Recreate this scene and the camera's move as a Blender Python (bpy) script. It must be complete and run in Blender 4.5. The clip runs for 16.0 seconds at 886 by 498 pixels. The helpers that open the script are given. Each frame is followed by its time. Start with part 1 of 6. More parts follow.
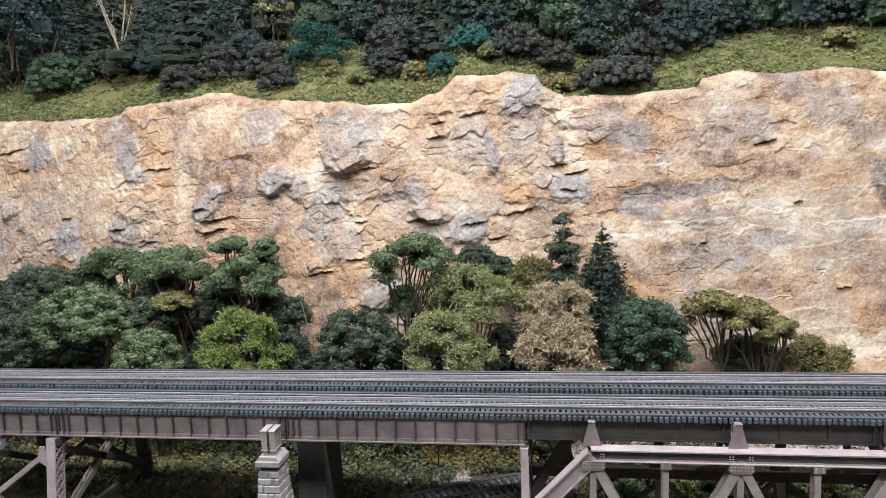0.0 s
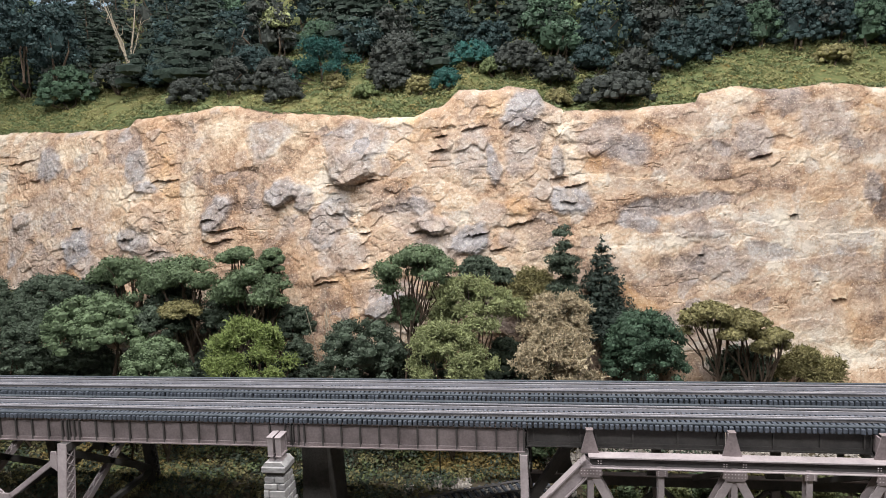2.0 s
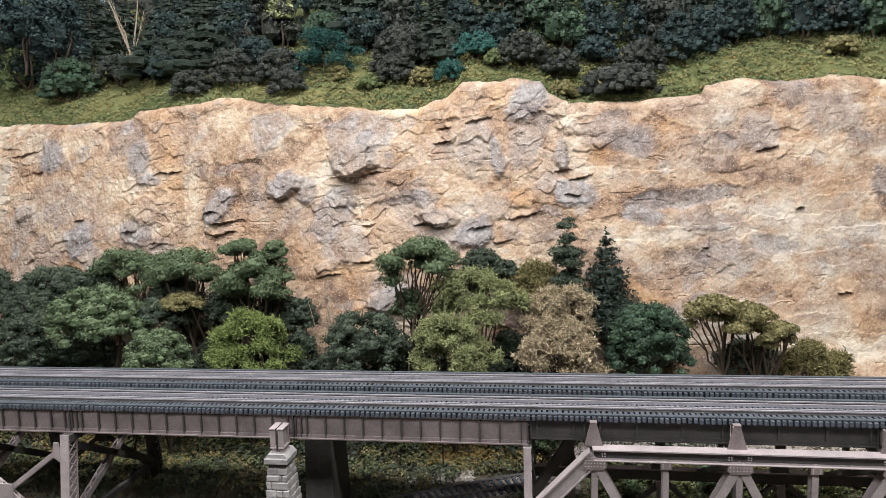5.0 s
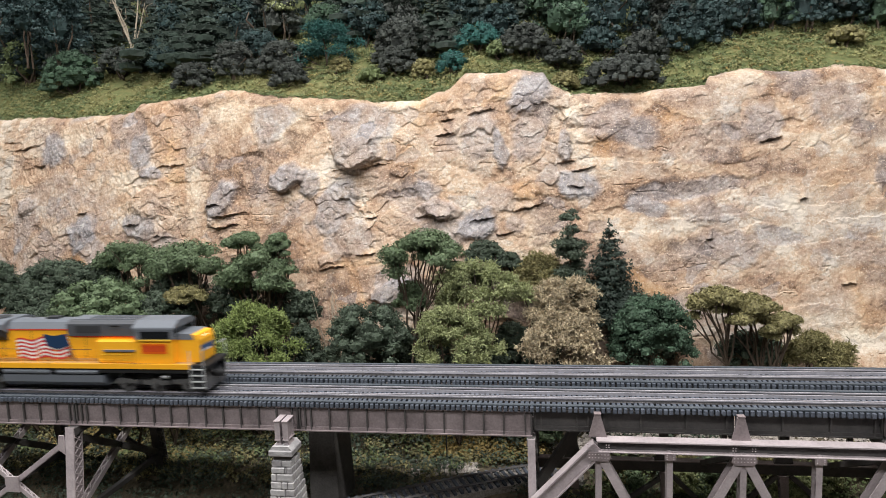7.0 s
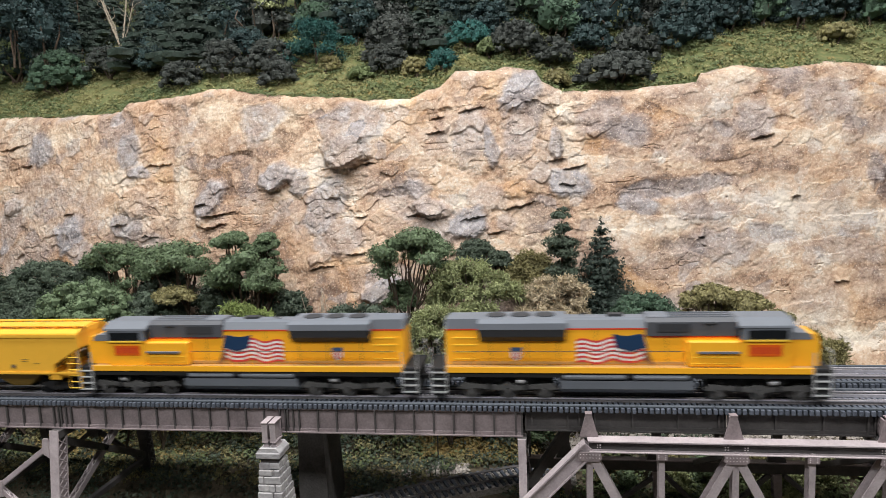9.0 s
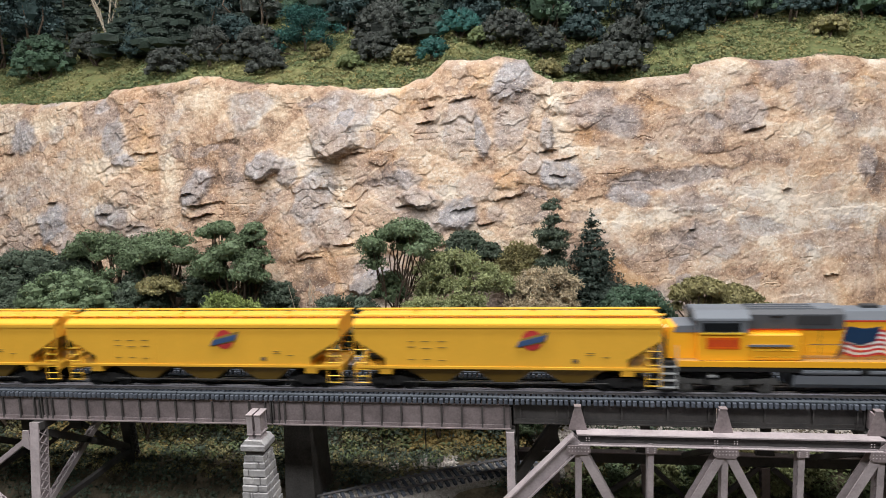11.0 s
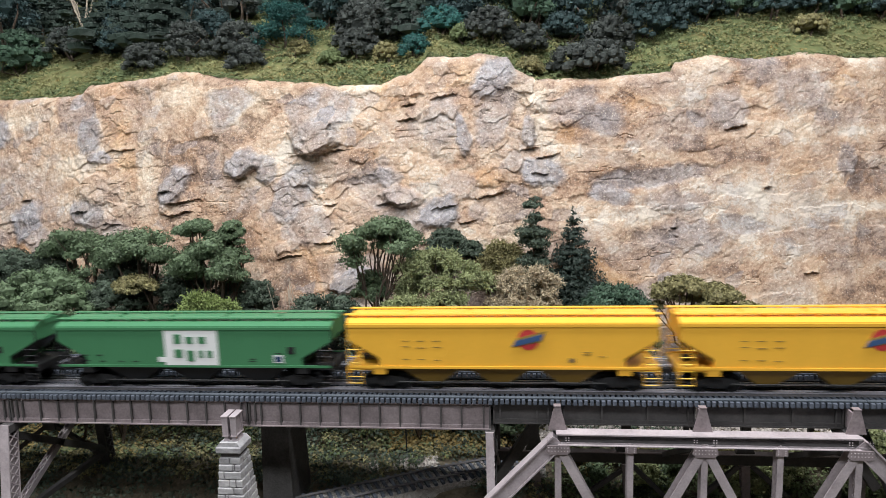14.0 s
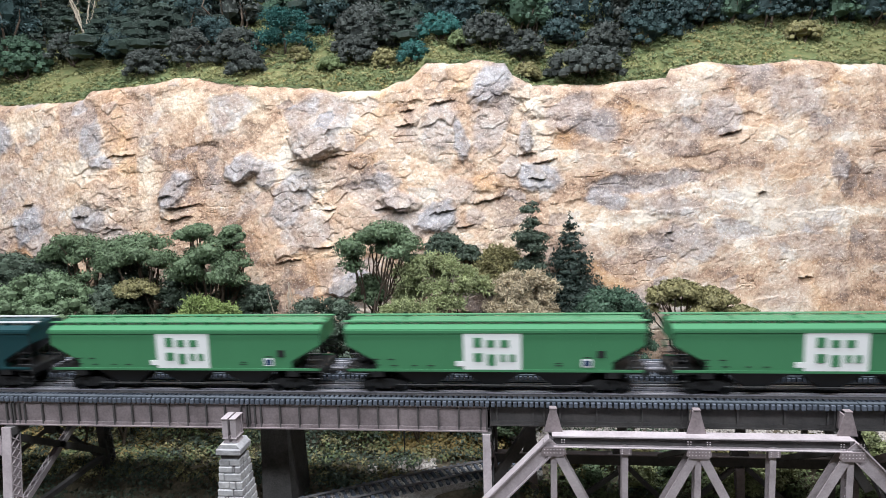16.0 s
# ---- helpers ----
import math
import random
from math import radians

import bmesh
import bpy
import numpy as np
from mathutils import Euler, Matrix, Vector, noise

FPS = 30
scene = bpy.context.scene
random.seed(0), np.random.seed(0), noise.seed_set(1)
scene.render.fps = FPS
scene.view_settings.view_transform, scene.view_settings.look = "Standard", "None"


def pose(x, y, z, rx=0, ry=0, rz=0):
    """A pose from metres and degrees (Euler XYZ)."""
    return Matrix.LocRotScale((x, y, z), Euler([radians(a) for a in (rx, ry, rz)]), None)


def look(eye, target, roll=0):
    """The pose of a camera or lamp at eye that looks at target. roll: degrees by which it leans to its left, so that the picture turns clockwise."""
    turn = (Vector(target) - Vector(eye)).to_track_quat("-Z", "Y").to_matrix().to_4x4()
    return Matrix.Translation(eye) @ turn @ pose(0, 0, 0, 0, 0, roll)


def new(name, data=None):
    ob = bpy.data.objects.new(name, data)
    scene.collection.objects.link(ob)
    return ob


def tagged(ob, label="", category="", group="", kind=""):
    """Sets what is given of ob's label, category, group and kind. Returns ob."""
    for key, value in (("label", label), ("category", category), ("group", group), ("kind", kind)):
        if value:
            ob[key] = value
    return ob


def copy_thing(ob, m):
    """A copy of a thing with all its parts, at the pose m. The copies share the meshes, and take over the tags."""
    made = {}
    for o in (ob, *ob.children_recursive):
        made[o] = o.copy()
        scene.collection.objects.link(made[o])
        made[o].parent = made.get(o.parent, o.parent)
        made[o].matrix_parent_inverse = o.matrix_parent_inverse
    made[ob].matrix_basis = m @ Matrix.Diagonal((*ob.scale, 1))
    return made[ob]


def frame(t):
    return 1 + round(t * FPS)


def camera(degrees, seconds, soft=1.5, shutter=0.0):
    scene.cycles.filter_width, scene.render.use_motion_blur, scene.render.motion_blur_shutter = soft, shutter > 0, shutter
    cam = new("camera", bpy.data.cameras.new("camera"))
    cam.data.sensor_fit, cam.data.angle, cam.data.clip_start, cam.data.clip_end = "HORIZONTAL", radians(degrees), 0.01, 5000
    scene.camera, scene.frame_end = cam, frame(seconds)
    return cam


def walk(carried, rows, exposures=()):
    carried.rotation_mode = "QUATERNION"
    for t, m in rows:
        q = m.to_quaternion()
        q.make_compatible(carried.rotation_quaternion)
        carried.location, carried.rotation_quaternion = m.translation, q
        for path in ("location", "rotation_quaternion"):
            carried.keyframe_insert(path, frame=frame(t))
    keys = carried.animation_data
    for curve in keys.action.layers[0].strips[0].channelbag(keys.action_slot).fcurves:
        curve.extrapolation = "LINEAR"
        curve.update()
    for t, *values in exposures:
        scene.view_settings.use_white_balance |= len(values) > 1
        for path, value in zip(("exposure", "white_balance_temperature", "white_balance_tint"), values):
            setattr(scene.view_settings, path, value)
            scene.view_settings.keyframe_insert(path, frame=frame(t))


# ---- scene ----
cam = camera(66.0, 16.0, soft=0.75, shutter=0.6)
PATH = [
    (0, (0.067, -0.422, 0.162), (-0.227, 1.541, -0.086), -2.3),
    (0.5, (0.068, -0.423, 0.163), (-0.226, 1.54, -0.082), -2.4),
    (1, (0.068, -0.429, 0.163), (-0.229, 1.535, -0.077), -2.3),
    (1.5, (0.068, -0.433, 0.164), (-0.231, 1.53, -0.069), -2.2),
    (2, (0.069, -0.435, 0.165), (-0.231, 1.53, -0.055), -2.1),
    (2.5, (0.071, -0.435, 0.165), (-0.225, 1.531, -0.05), -2.0),
    (3, (0.069, -0.435, 0.162), (-0.227, 1.53, -0.063), -2.0),
    (3.5, (0.069, -0.438, 0.166), (-0.234, 1.526, -0.063), -2.0),
    (4, (0.069, -0.436, 0.164), (-0.238, 1.527, -0.062), -2.0),
    (6.5, (0.067, -0.431, 0.162), (-0.246, 1.528, -0.093), -2.1),
    (7, (0.067, -0.432, 0.162), (-0.248, 1.527, -0.094), -2.2),
    (7.5, (0.069, -0.43, 0.162), (-0.244, 1.53, -0.089), -2.3),
    (8, (0.069, -0.429, 0.162), (-0.239, 1.531, -0.091), -2.4),
    (8.5, (0.07, -0.429, 0.162), (-0.235, 1.531, -0.091), -2.4),
    (9, (0.07, -0.426, 0.16), (-0.23, 1.535, -0.096), -2.4),
    (11.5, (0.07, -0.417, 0.157), (-0.195, 1.545, -0.125), -1.9),
    (12, (0.069, -0.414, 0.156), (-0.189, 1.548, -0.127), -1.9),
    (12.5, (0.07, -0.414, 0.157), (-0.181, 1.549, -0.127), -1.8),
    (13, (0.069, -0.414, 0.157), (-0.177, 1.55, -0.13), -1.7),
    (13.5, (0.073, -0.413, 0.157), (-0.166, 1.552, -0.131), -1.8),
    (14, (0.074, -0.414, 0.157), (-0.158, 1.552, -0.128), -1.8),
    (14.5, (0.074, -0.415, 0.158), (-0.151, 1.552, -0.121), -1.7),
    (15, (0.075, -0.418, 0.157), (-0.153, 1.55, -0.122), -1.7),
    (15.5, (0.075, -0.421, 0.159), (-0.155, 1.547, -0.12), -1.7),
    (16, (0.076, -0.42, 0.158), (-0.154, 1.548, -0.115), -1.8),
]
walk(cam, [(t, look(eye, target, roll)) for t, eye, target, roll in PATH],
     exposures=[(0, 0.10, 6550, 10), (3.5, -0.03, 6700, 10), (7, -0.02, 6680, 10), (9, -0.02, 6600, 10), (11.5, -0.10, 6560, 10), (13, -0.08, 6450, 10), (15, 0.14, 6130, 9), (16, 0.30, 6020, 9)])

# ---- light ----
world = bpy.data.worlds.new("room_air")
scene.world = world
world.use_nodes = True
world.node_tree.nodes["Background"].inputs[0].default_value = (0.85, 0.92, 1.0, 1)
world.node_tree.nodes["Background"].inputs[1].default_value = 0.18


def lamp(name, eye, target, sx, sy, watts, colour):
    data = bpy.data.lights.new(name, "AREA")
    data.shape, data.size, data.size_y, data.energy, data.color = "RECTANGLE", sx, sy, watts, colour
    ob = new(name, data)
    ob.matrix_world = look(eye, target)
    return ob


lamp("ceiling_light_main", (-0.05, -0.12, 1.15), (-0.05, 0.10, 0.0), 1.5, 0.16, 23.0, (1.0, 0.985, 0.975))
# Unseen fill lamp from the front, added to brighten flanks, truss and valley
lamp("ceiling_fill_light", (-0.1, -1.0, 1.20), (-0.1, 0.2, 0.05), 2.4, 0.2, 24.0, (0.98, 0.99, 1.0))


# ---- materials ----
def material(name, stops, rough=0.7, metal=0.0, scale=300.0, detail=6.0, bump=0.3, grain=4.0, vary=0.0, coords="Object", stretch=(1, 1, 1), spec=0.4):
    m = bpy.data.materials.new(name)
    m.use_nodes = True
    nt = m.node_tree
    n, l = nt.nodes, nt.links
    b = n["Principled BSDF"]
    b.inputs["Roughness"].default_value, b.inputs["Metallic"].default_value = rough, metal
    b.inputs["Specular IOR Level"].default_value = spec
    tc = n.new("ShaderNodeTexCoord")
    mp = n.new("ShaderNodeMapping")
    mp.inputs["Scale"].default_value = stretch
    l.new(tc.outputs[coords], mp.inputs["Vector"])
    big = n.new("ShaderNodeTexNoise")
    big.inputs["Scale"].default_value, big.inputs["Detail"].default_value, big.inputs["Roughness"].default_value = scale, detail, 0.6
    fine = n.new("ShaderNodeTexNoise")
    fine.inputs["Scale"].default_value, fine.inputs["Detail"].default_value = scale * grain, 4.0
    l.new(mp.outputs[0], big.inputs["Vector"])
    l.new(mp.outputs[0], fine.inputs["Vector"])
    mix = n.new("ShaderNodeMath")
    mix.operation = "MULTIPLY_ADD"
    l.new(fine.outputs["Fac"], mix.inputs[0])
    mix.inputs[1].default_value = 0.45
    sub = n.new("ShaderNodeMath")
    sub.operation = "MULTIPLY_ADD"
    l.new(big.outputs["Fac"], sub.inputs[0])
    sub.inputs[1].default_value, sub.inputs[2].default_value = 0.9, -0.175
    l.new(sub.outputs[0], mix.inputs[2])
    last = mix.outputs[0]
    if vary:
        rnd = n.new("ShaderNodeObjectInfo") if vary > 0 else n.new("ShaderNodeNewGeometry")
        add = n.new("ShaderNodeMath")
        add.operation = "MULTIPLY_ADD"
        l.new(rnd.outputs["Random" if vary > 0 else "Random Per Island"], add.inputs[0])
        add.inputs[1].default_value = abs(vary)
        shift = n.new("ShaderNodeMath")
        shift.inputs[1].default_value = -abs(vary) / 2
        l.new(last, shift.inputs[0])
        l.new(shift.outputs[0], add.inputs[2])
        last = add.outputs[0]
    ramp = n.new("ShaderNodeValToRGB")
    el = ramp.color_ramp.elements
    while len(el) < len(stops):
        el.new(0.5)
    for e, (p, c) in zip(el, stops):
        e.position, e.color = p, (*c, 1)
    l.new(last, ramp.inputs[0])
    l.new(ramp.outputs[0], b.inputs["Base Color"])
    if bump:
        bp = n.new("ShaderNodeBump")
        bp.inputs["Strength"].default_value, bp.inputs["Distance"].default_value = bump, 0.0006
        l.new(fine.outputs["Fac"], bp.inputs["Height"])
        l.new(bp.outputs[0], b.inputs["Normal"])
    return m


def tones(c, spread=0.25, lo=0.3, hi=0.7):
    return [(lo, tuple(v * (1 - spread) for v in c)), (hi, tuple(min(1, v * (1 + spread)) for v in c))]


STEEL = material("weathered_steel_paint", [(0.25, (0.145, 0.12, 0.123)), (0.55, (0.25, 0.207, 0.213)), (0.8, (0.345, 0.29, 0.294))], 0.6, scale=60, grain=12, bump=0.15)
STEEL_PALE = material("pale_truss_paint", [(0.25, (0.29, 0.25, 0.26)), (0.55, (0.43, 0.375, 0.39)), (0.8, (0.53, 0.47, 0.48))], 0.5, scale=60, grain=12, bump=0.15)
# Dark steel; on recessed and under-deck members its colour also carries shade
STEEL_DARK = material("dark_and_shaded_steel", [(0.25, (0.05, 0.047, 0.048)), (0.75, (0.10, 0.092, 0.09))], 0.6, scale=70, grain=10, bump=0.15)
TIE = material("tarred_timber", [(0.2, (0.050, 0.060, 0.080)), (0.8, (0.115, 0.132, 0.165))], 0.75, scale=200, grain=4, vary=0.35, bump=0.3)
GUARD = material("guard_timber", [(0.2, (0.050, 0.060, 0.074)), (0.8, (0.10, 0.115, 0.135))], 0.7, scale=120, grain=5, bump=0.3)
RAIL = material("rail_head", [(0.2, (0.31, 0.30, 0.335)), (0.8, (0.52, 0.50, 0.55))], 0.4, metal=0.2, scale=150, bump=0.1)
RAIL_WEB = material("rusty_rail_web", [(0.2, (0.07, 0.068, 0.07)), (0.8, (0.15, 0.14, 0.145))], 0.7, scale=200, bump=0.2)
STONE = material("painted_pier_stone", [(0.2, (0.28, 0.27, 0.28)), (0.55, (0.44, 0.43, 0.44)), (0.85, (0.60, 0.58, 0.58))], 0.85, scale=120, grain=5, vary=0.4, bump=0.6)
SOIL = material("valley_soil", [(0.2, (0.035, 0.03, 0.02)), (0.5, (0.09, 0.075, 0.05)), (0.8, (0.17, 0.14, 0.10))], 0.95, scale=60, grain=8, bump=0.8)
BALLAST = material("grey_gravel", [(0.2, (0.12, 0.11, 0.10)), (0.5, (0.30, 0.28, 0.26)), (0.8, (0.5, 0.47, 0.45))], 0.95, scale=400, grain=4, bump=0.8, vary=-0.5)
PALE_GRAVEL = material("pale_gravel", [(0.2, (0.30, 0.27, 0.245)), (0.8, (0.62, 0.57, 0.53))], 0.95, scale=300, grain=4, bump=0.8, vary=-0.5)
BARK = material("brown_twig_bark", [(0.2, (0.045, 0.032, 0.022)), (0.8, (0.13, 0.095, 0.07))], 0.9, scale=400, bump=0.5)
PALE_BARK = material("pale_twig_bark", [(0.2, (0.26, 0.22, 0.17)), (0.8, (0.45, 0.38, 0.30))], 0.9, scale=400, bump=0.5)


def leaf(name, c, spread=0.52):
    return material(name, [(0.15, tuple(v * (1 - spread) for v in c)), (0.5, c), (0.85, tuple(v * (1 + spread) for v in c))], 0.6, scale=90, grain=6, bump=0, vary=-0.5, spec=0.3)


GREEN = leaf("mid_green_foliage", (0.108, 0.152, 0.082))
DEEP = leaf("deep_green_foliage", (0.060, 0.082, 0.057))
FRESH = leaf("fresh_green_foliage", (0.20, 0.255, 0.085))
LACE = leaf("pale_lacy_foliage", (0.27, 0.30, 0.145))
DRY = leaf("dry_tan_foliage", (0.42, 0.35, 0.24))
OLIVE = leaf("olive_foliage", (0.215, 0.195, 0.09))
BLUE = leaf("blue_green_foliage", (0.052, 0.092, 0.058))
TEAL = leaf("teal_foliage", (0.028, 0.10, 0.09))
PLUM = leaf("dark_plum_foliage", (0.048, 0.055, 0.049))
CONIFER = leaf("conifer_foliage", (0.034, 0.050, 0.040))
# Dark colour also carries the dimness of the backmost woods, which get little light
NIGHT = leaf("dark_woods_foliage", (0.028, 0.051, 0.051))
GRASS = leaf("yellow_green_turf", (0.235, 0.23, 0.10), 0.24)
MOSS = leaf("moss_green_turf", (0.135, 0.17, 0.075), 0.24)
GOLD = leaf("golden_turf", (0.30, 0.22, 0.08), 0.3)


# ---- mesh helpers ----
def mesh_from(name, verts, faces, mats, smooth=False):
    me = bpy.data.meshes.new(name)
    verts = np.asarray(verts, np.float32).reshape(-1, 3)
    if isinstance(faces, np.ndarray):
        k = faces.shape[1]
        me.vertices.add(len(verts))
        me.vertices.foreach_set("co", verts.ravel())
        me.loops.add(faces.size)
        me.loops.foreach_set("vertex_index", faces.astype(np.int32).ravel())
        me.polygons.add(len(faces))
        me.polygons.foreach_set("loop_start", np.arange(0, faces.size, k, dtype=np.int32))
        me.polygons.foreach_set("use_smooth", np.full(len(faces), smooth))
        me.update(calc_edges=True)
    else:
        me.from_pydata([tuple(v) for v in verts], [], faces)
        me.polygons.foreach_set("use_smooth", np.full(len(faces), smooth))
        me.update()
    for m in mats if isinstance(mats, (list, tuple)) else [mats]:
        me.materials.append(m)
    return me


class Shape:
    """Collects boxes, bars, tubes and prisms into one mesh."""

    def __init__(self):
        self.v, self.f = [], []

    def add(self, verts, faces):
        o = len(self.v)
        self.v += [tuple(v) for v in verts]
        self.f += [tuple(i + o for i in f) for f in faces]
        return self

    def box(self, x0, x1, y0, y1, z0, z1, bevel=0.0):
        if bevel:
            b = bevel
            ring = lambda z, i: [(x0 + i + b, y0 + i, z), (x1 - i - b, y0 + i, z), (x1 - i, y0 + i + b, z), (x1 - i, y1 - i - b, z), (x1 - i - b, y1 - i, z), (x0 + i + b, y1 - i, z), (x0 + i, y1 - i - b, z), (x0 + i, y0 + i + b, z)]
            v = ring(z0, b * 0.7) + ring(z0 + b, 0) + ring(z1 - b, 0) + ring(z1, b * 0.7)
            f = [tuple(range(7, -1, -1)), tuple(range(24, 32))]
            for k in range(3):
                f += [(k * 8 + i, k * 8 + (i + 1) % 8, k * 8 + 8 + (i + 1) % 8, k * 8 + 8 + i) for i in range(8)]
            return self.add(v, f)
        v = [(x, y, z) for z in (z0, z1) for x, y in ((x0, y0), (x1, y0), (x1, y1), (x0, y1))]
        return self.add(v, [(3, 2, 1, 0), (4, 5, 6, 7), (0, 1, 5, 4), (1, 2, 6, 5), (2, 3, 7, 6), (3, 0, 4, 7)])

    def bar(self, a, b, w, h, up=(0, 0, 1)):
        """A straight bar of width w and height h from a to b."""
        a, b = Vector(a), Vector(b)
        d = (b - a).normalized()
        s = d.cross(Vector(up))
        s = (s if s.length > 1e-4 else d.cross(Vector((0, 1, 0)))).normalized()
        u = s.cross(d)
        v = [p + s * i * w / 2 + u * j * h / 2 for p in (a, b) for i, j in ((-1, -1), (1, -1), (1, 1), (-1, 1))]
        return self.add(v, [(3, 2, 1, 0), (4, 5, 6, 7), (0, 1, 5, 4), (1, 2, 6, 5), (2, 3, 7, 6), (3, 0, 4, 7)])

    def tube(self, pts, radii, n=6, caps=True):
        pts = [Vector(p) for p in pts]
        rings = []
        for k, p in enumerate(pts):
            d = (pts[min(k + 1, len(pts) - 1)] - pts[max(k - 1, 0)]).normalized()
            s = d.cross(Vector((0.31, 0.9, 0.1))).normalized()
            u = s.cross(d)
            r = radii[k] if isinstance(radii, (list, tuple)) else radii
            rings += [p + (s * math.cos(a) + u * math.sin(a)) * r for a in (2 * math.pi * i / n for i in range(n))]
        f = [(k * n + i, k * n + (i + 1) % n, k * n + n + (i + 1) % n, k * n + n + i) for k in range(len(pts) - 1) for i in range(n)]
        if caps:
            f += [tuple(range(n - 1, -1, -1)), tuple(range((len(pts) - 1) * n, len(pts) * n))]
        return self.add(rings, f)

    def prism(self, poly, axis, lo, hi):
        """A polygon of pairs drawn out along an axis: y takes (x, z), x takes (y, z), z takes (x, y)."""
        put = {"y": lambda p, q: (p[0], q, p[1]), "x": lambda p, q: (q, p[0], p[1]), "z": lambda p, q: (p[0], p[1], q)}[axis]
        n = len(poly)
        v = [put(p, lo) for p in poly] + [put(p, hi) for p in poly]
        return self.add(v, [tuple(range(n - 1, -1, -1)), tuple(range(n, 2 * n))] + [(i, (i + 1) % n, n + (i + 1) % n, n + i) for i in range(n)])

    def mesh(self, name, mat, smooth=False):
        me = mesh_from(name, self.v, self.f, mat, smooth)
        b = bmesh.new()
        b.from_mesh(me)
        bmesh.ops.recalc_face_normals(b, faces=b.faces)
        b.to_mesh(me)
        b.free()
        return me


def part(name, shape, mat, parent, label="", at=None, smooth=False):
    """One mesh object under a thing or a part."""
    ob = new(name, shape.mesh(name, mat, smooth) if isinstance(shape, Shape) else shape)
    ob.parent = parent
    if at is not None:
        ob.matrix_basis = at
    return tagged(ob, label=label)


def thing(name, label, category, at=None, group="", kind=""):
    ob = new(name)
    ob.empty_display_size = 0.01
    if at is not None:
        ob.matrix_basis = at
    return tagged(ob, label, category, group, kind)


def fbm(x, y, seed=0, octaves=4, gain=0.5):
    """Value noise on arrays."""
    out, amp, total = np.zeros_like(x), 1.0, 0.0
    for o in range(octaves):
        xi, yi = np.floor(x).astype(np.int64), np.floor(y).astype(np.int64)
        fx, fy = x - xi, y - yi
        fx, fy = fx * fx * (3 - 2 * fx), fy * fy * (3 - 2 * fy)
        h = lambda a, b: chance(a, b, seed + o * 17)
        out += amp * ((h(xi, yi) * (1 - fx) + h(xi + 1, yi) * fx) * (1 - fy) + (h(xi, yi + 1) * (1 - fx) + h(xi + 1, yi + 1) * fx) * fy - 0.5)
        total += amp
        amp *= gain
        x, y = x * 2.03 + 11.3, y * 2.03 + 5.7
    return out / total * 2


def chance(a, b, seed):
    """A fixed random number from 0 to 1 for each pair of whole numbers."""
    n = (a.astype(np.int64) * 374761393 + b.astype(np.int64) * 668265263 + seed * 1442695041) & 0x7FFFFFFF
    n = ((n ^ (n >> 13)) * 1274126177) & 0x7FFFFFFF
    return ((n ^ (n >> 16)) & 0xFFFFFF) / float(0x1000000)


def cells(x, y, seed):
    """Nearest jittered seed: its random numbers, the offset to it, and the gap to the second nearest."""
    xi, yi = np.floor(x).astype(np.int64), np.floor(y).astype(np.int64)
    best, second = np.full(x.shape, 9.0), np.full(x.shape, 9.0)
    ax, ay, dx, dy = np.zeros_like(xi), np.zeros_like(xi), np.zeros_like(x), np.zeros_like(x)
    for i in (-1, 0, 1):
        for j in (-1, 0, 1):
            cx, cy = xi + i, yi + j
            ox, oy = x - (cx + chance(cx, cy, seed)), y - (cy + chance(cx, cy, seed + 1))
            d = np.hypot(ox, oy)
            near = d < best
            second = np.where(near, best, np.minimum(second, d))
            best = np.where(near, d, best)
            ax, ay, dx, dy = np.where(near, cx, ax), np.where(near, cy, ay), np.where(near, ox, dx), np.where(near, oy, dy)
    r = [chance(ax, ay, seed + k) for k in (2, 3, 4, 5)]
    return r, dx, dy, second - best


def grid_faces(nu, nv):
    a = np.arange(nu * nv).reshape(nv, nu)
    return np.stack([a[:-1, :-1], a[:-1, 1:], a[1:, 1:], a[1:, :-1]], -1).reshape(-1, 4)


# ---- room round the layout ----
PLASTER = material("room_plaster", tones((0.55, 0.54, 0.52), 0.08), 0.9, scale=4, grain=20, bump=0.1)
CARPET = material("room_carpet", tones((0.12, 0.12, 0.13), 0.2), 0.95, scale=30, bump=0.3)
PAINTED_SKY = material("painted_sky", [(0.3, (0.30, 0.45, 0.62)), (0.7, (0.50, 0.62, 0.74))], 0.9, scale=2.0, grain=3, bump=0)
room = [("wall_south", (-4.6, 2.6, -3.6, -3.5, -1.2, 1.6)), ("wall_west", (-4.7, -4.6, -3.6, 1.4, -1.2, 1.6)), ("wall_east", (2.6, 2.7, -3.6, 1.4, -1.2, 1.6)), ("wall_north", (-4.7, 2.7, 1.4, 1.5, -1.2, 1.6))]
for nm, b in room:
    tagged(new(nm, Shape().box(*b).mesh(nm, PLASTER)), "plain pale plaster wall of the exhibition room", "wall", kind="structure")
tagged(new("ceiling", Shape().box(-4.7, 2.7, -3.6, 1.5, 1.6, 1.7).mesh("ceiling", PLASTER)), "plain pale room ceiling over the layout", "ceiling", kind="structure")
tagged(new("floor", Shape().box(-4.7, 2.7, -3.6, 1.5, -1.3, -1.2).mesh("floor", CARPET)), "dark carpeted room floor", "floor", kind="structure")
tagged(new("backdrop", Shape().box(-4.5, 2.5, 0.86, 0.87, -0.2, 1.3).mesh("backdrop", PAINTED_SKY)), "hazy blue painted sky backdrop behind the hill", "backdrop", kind="structure")

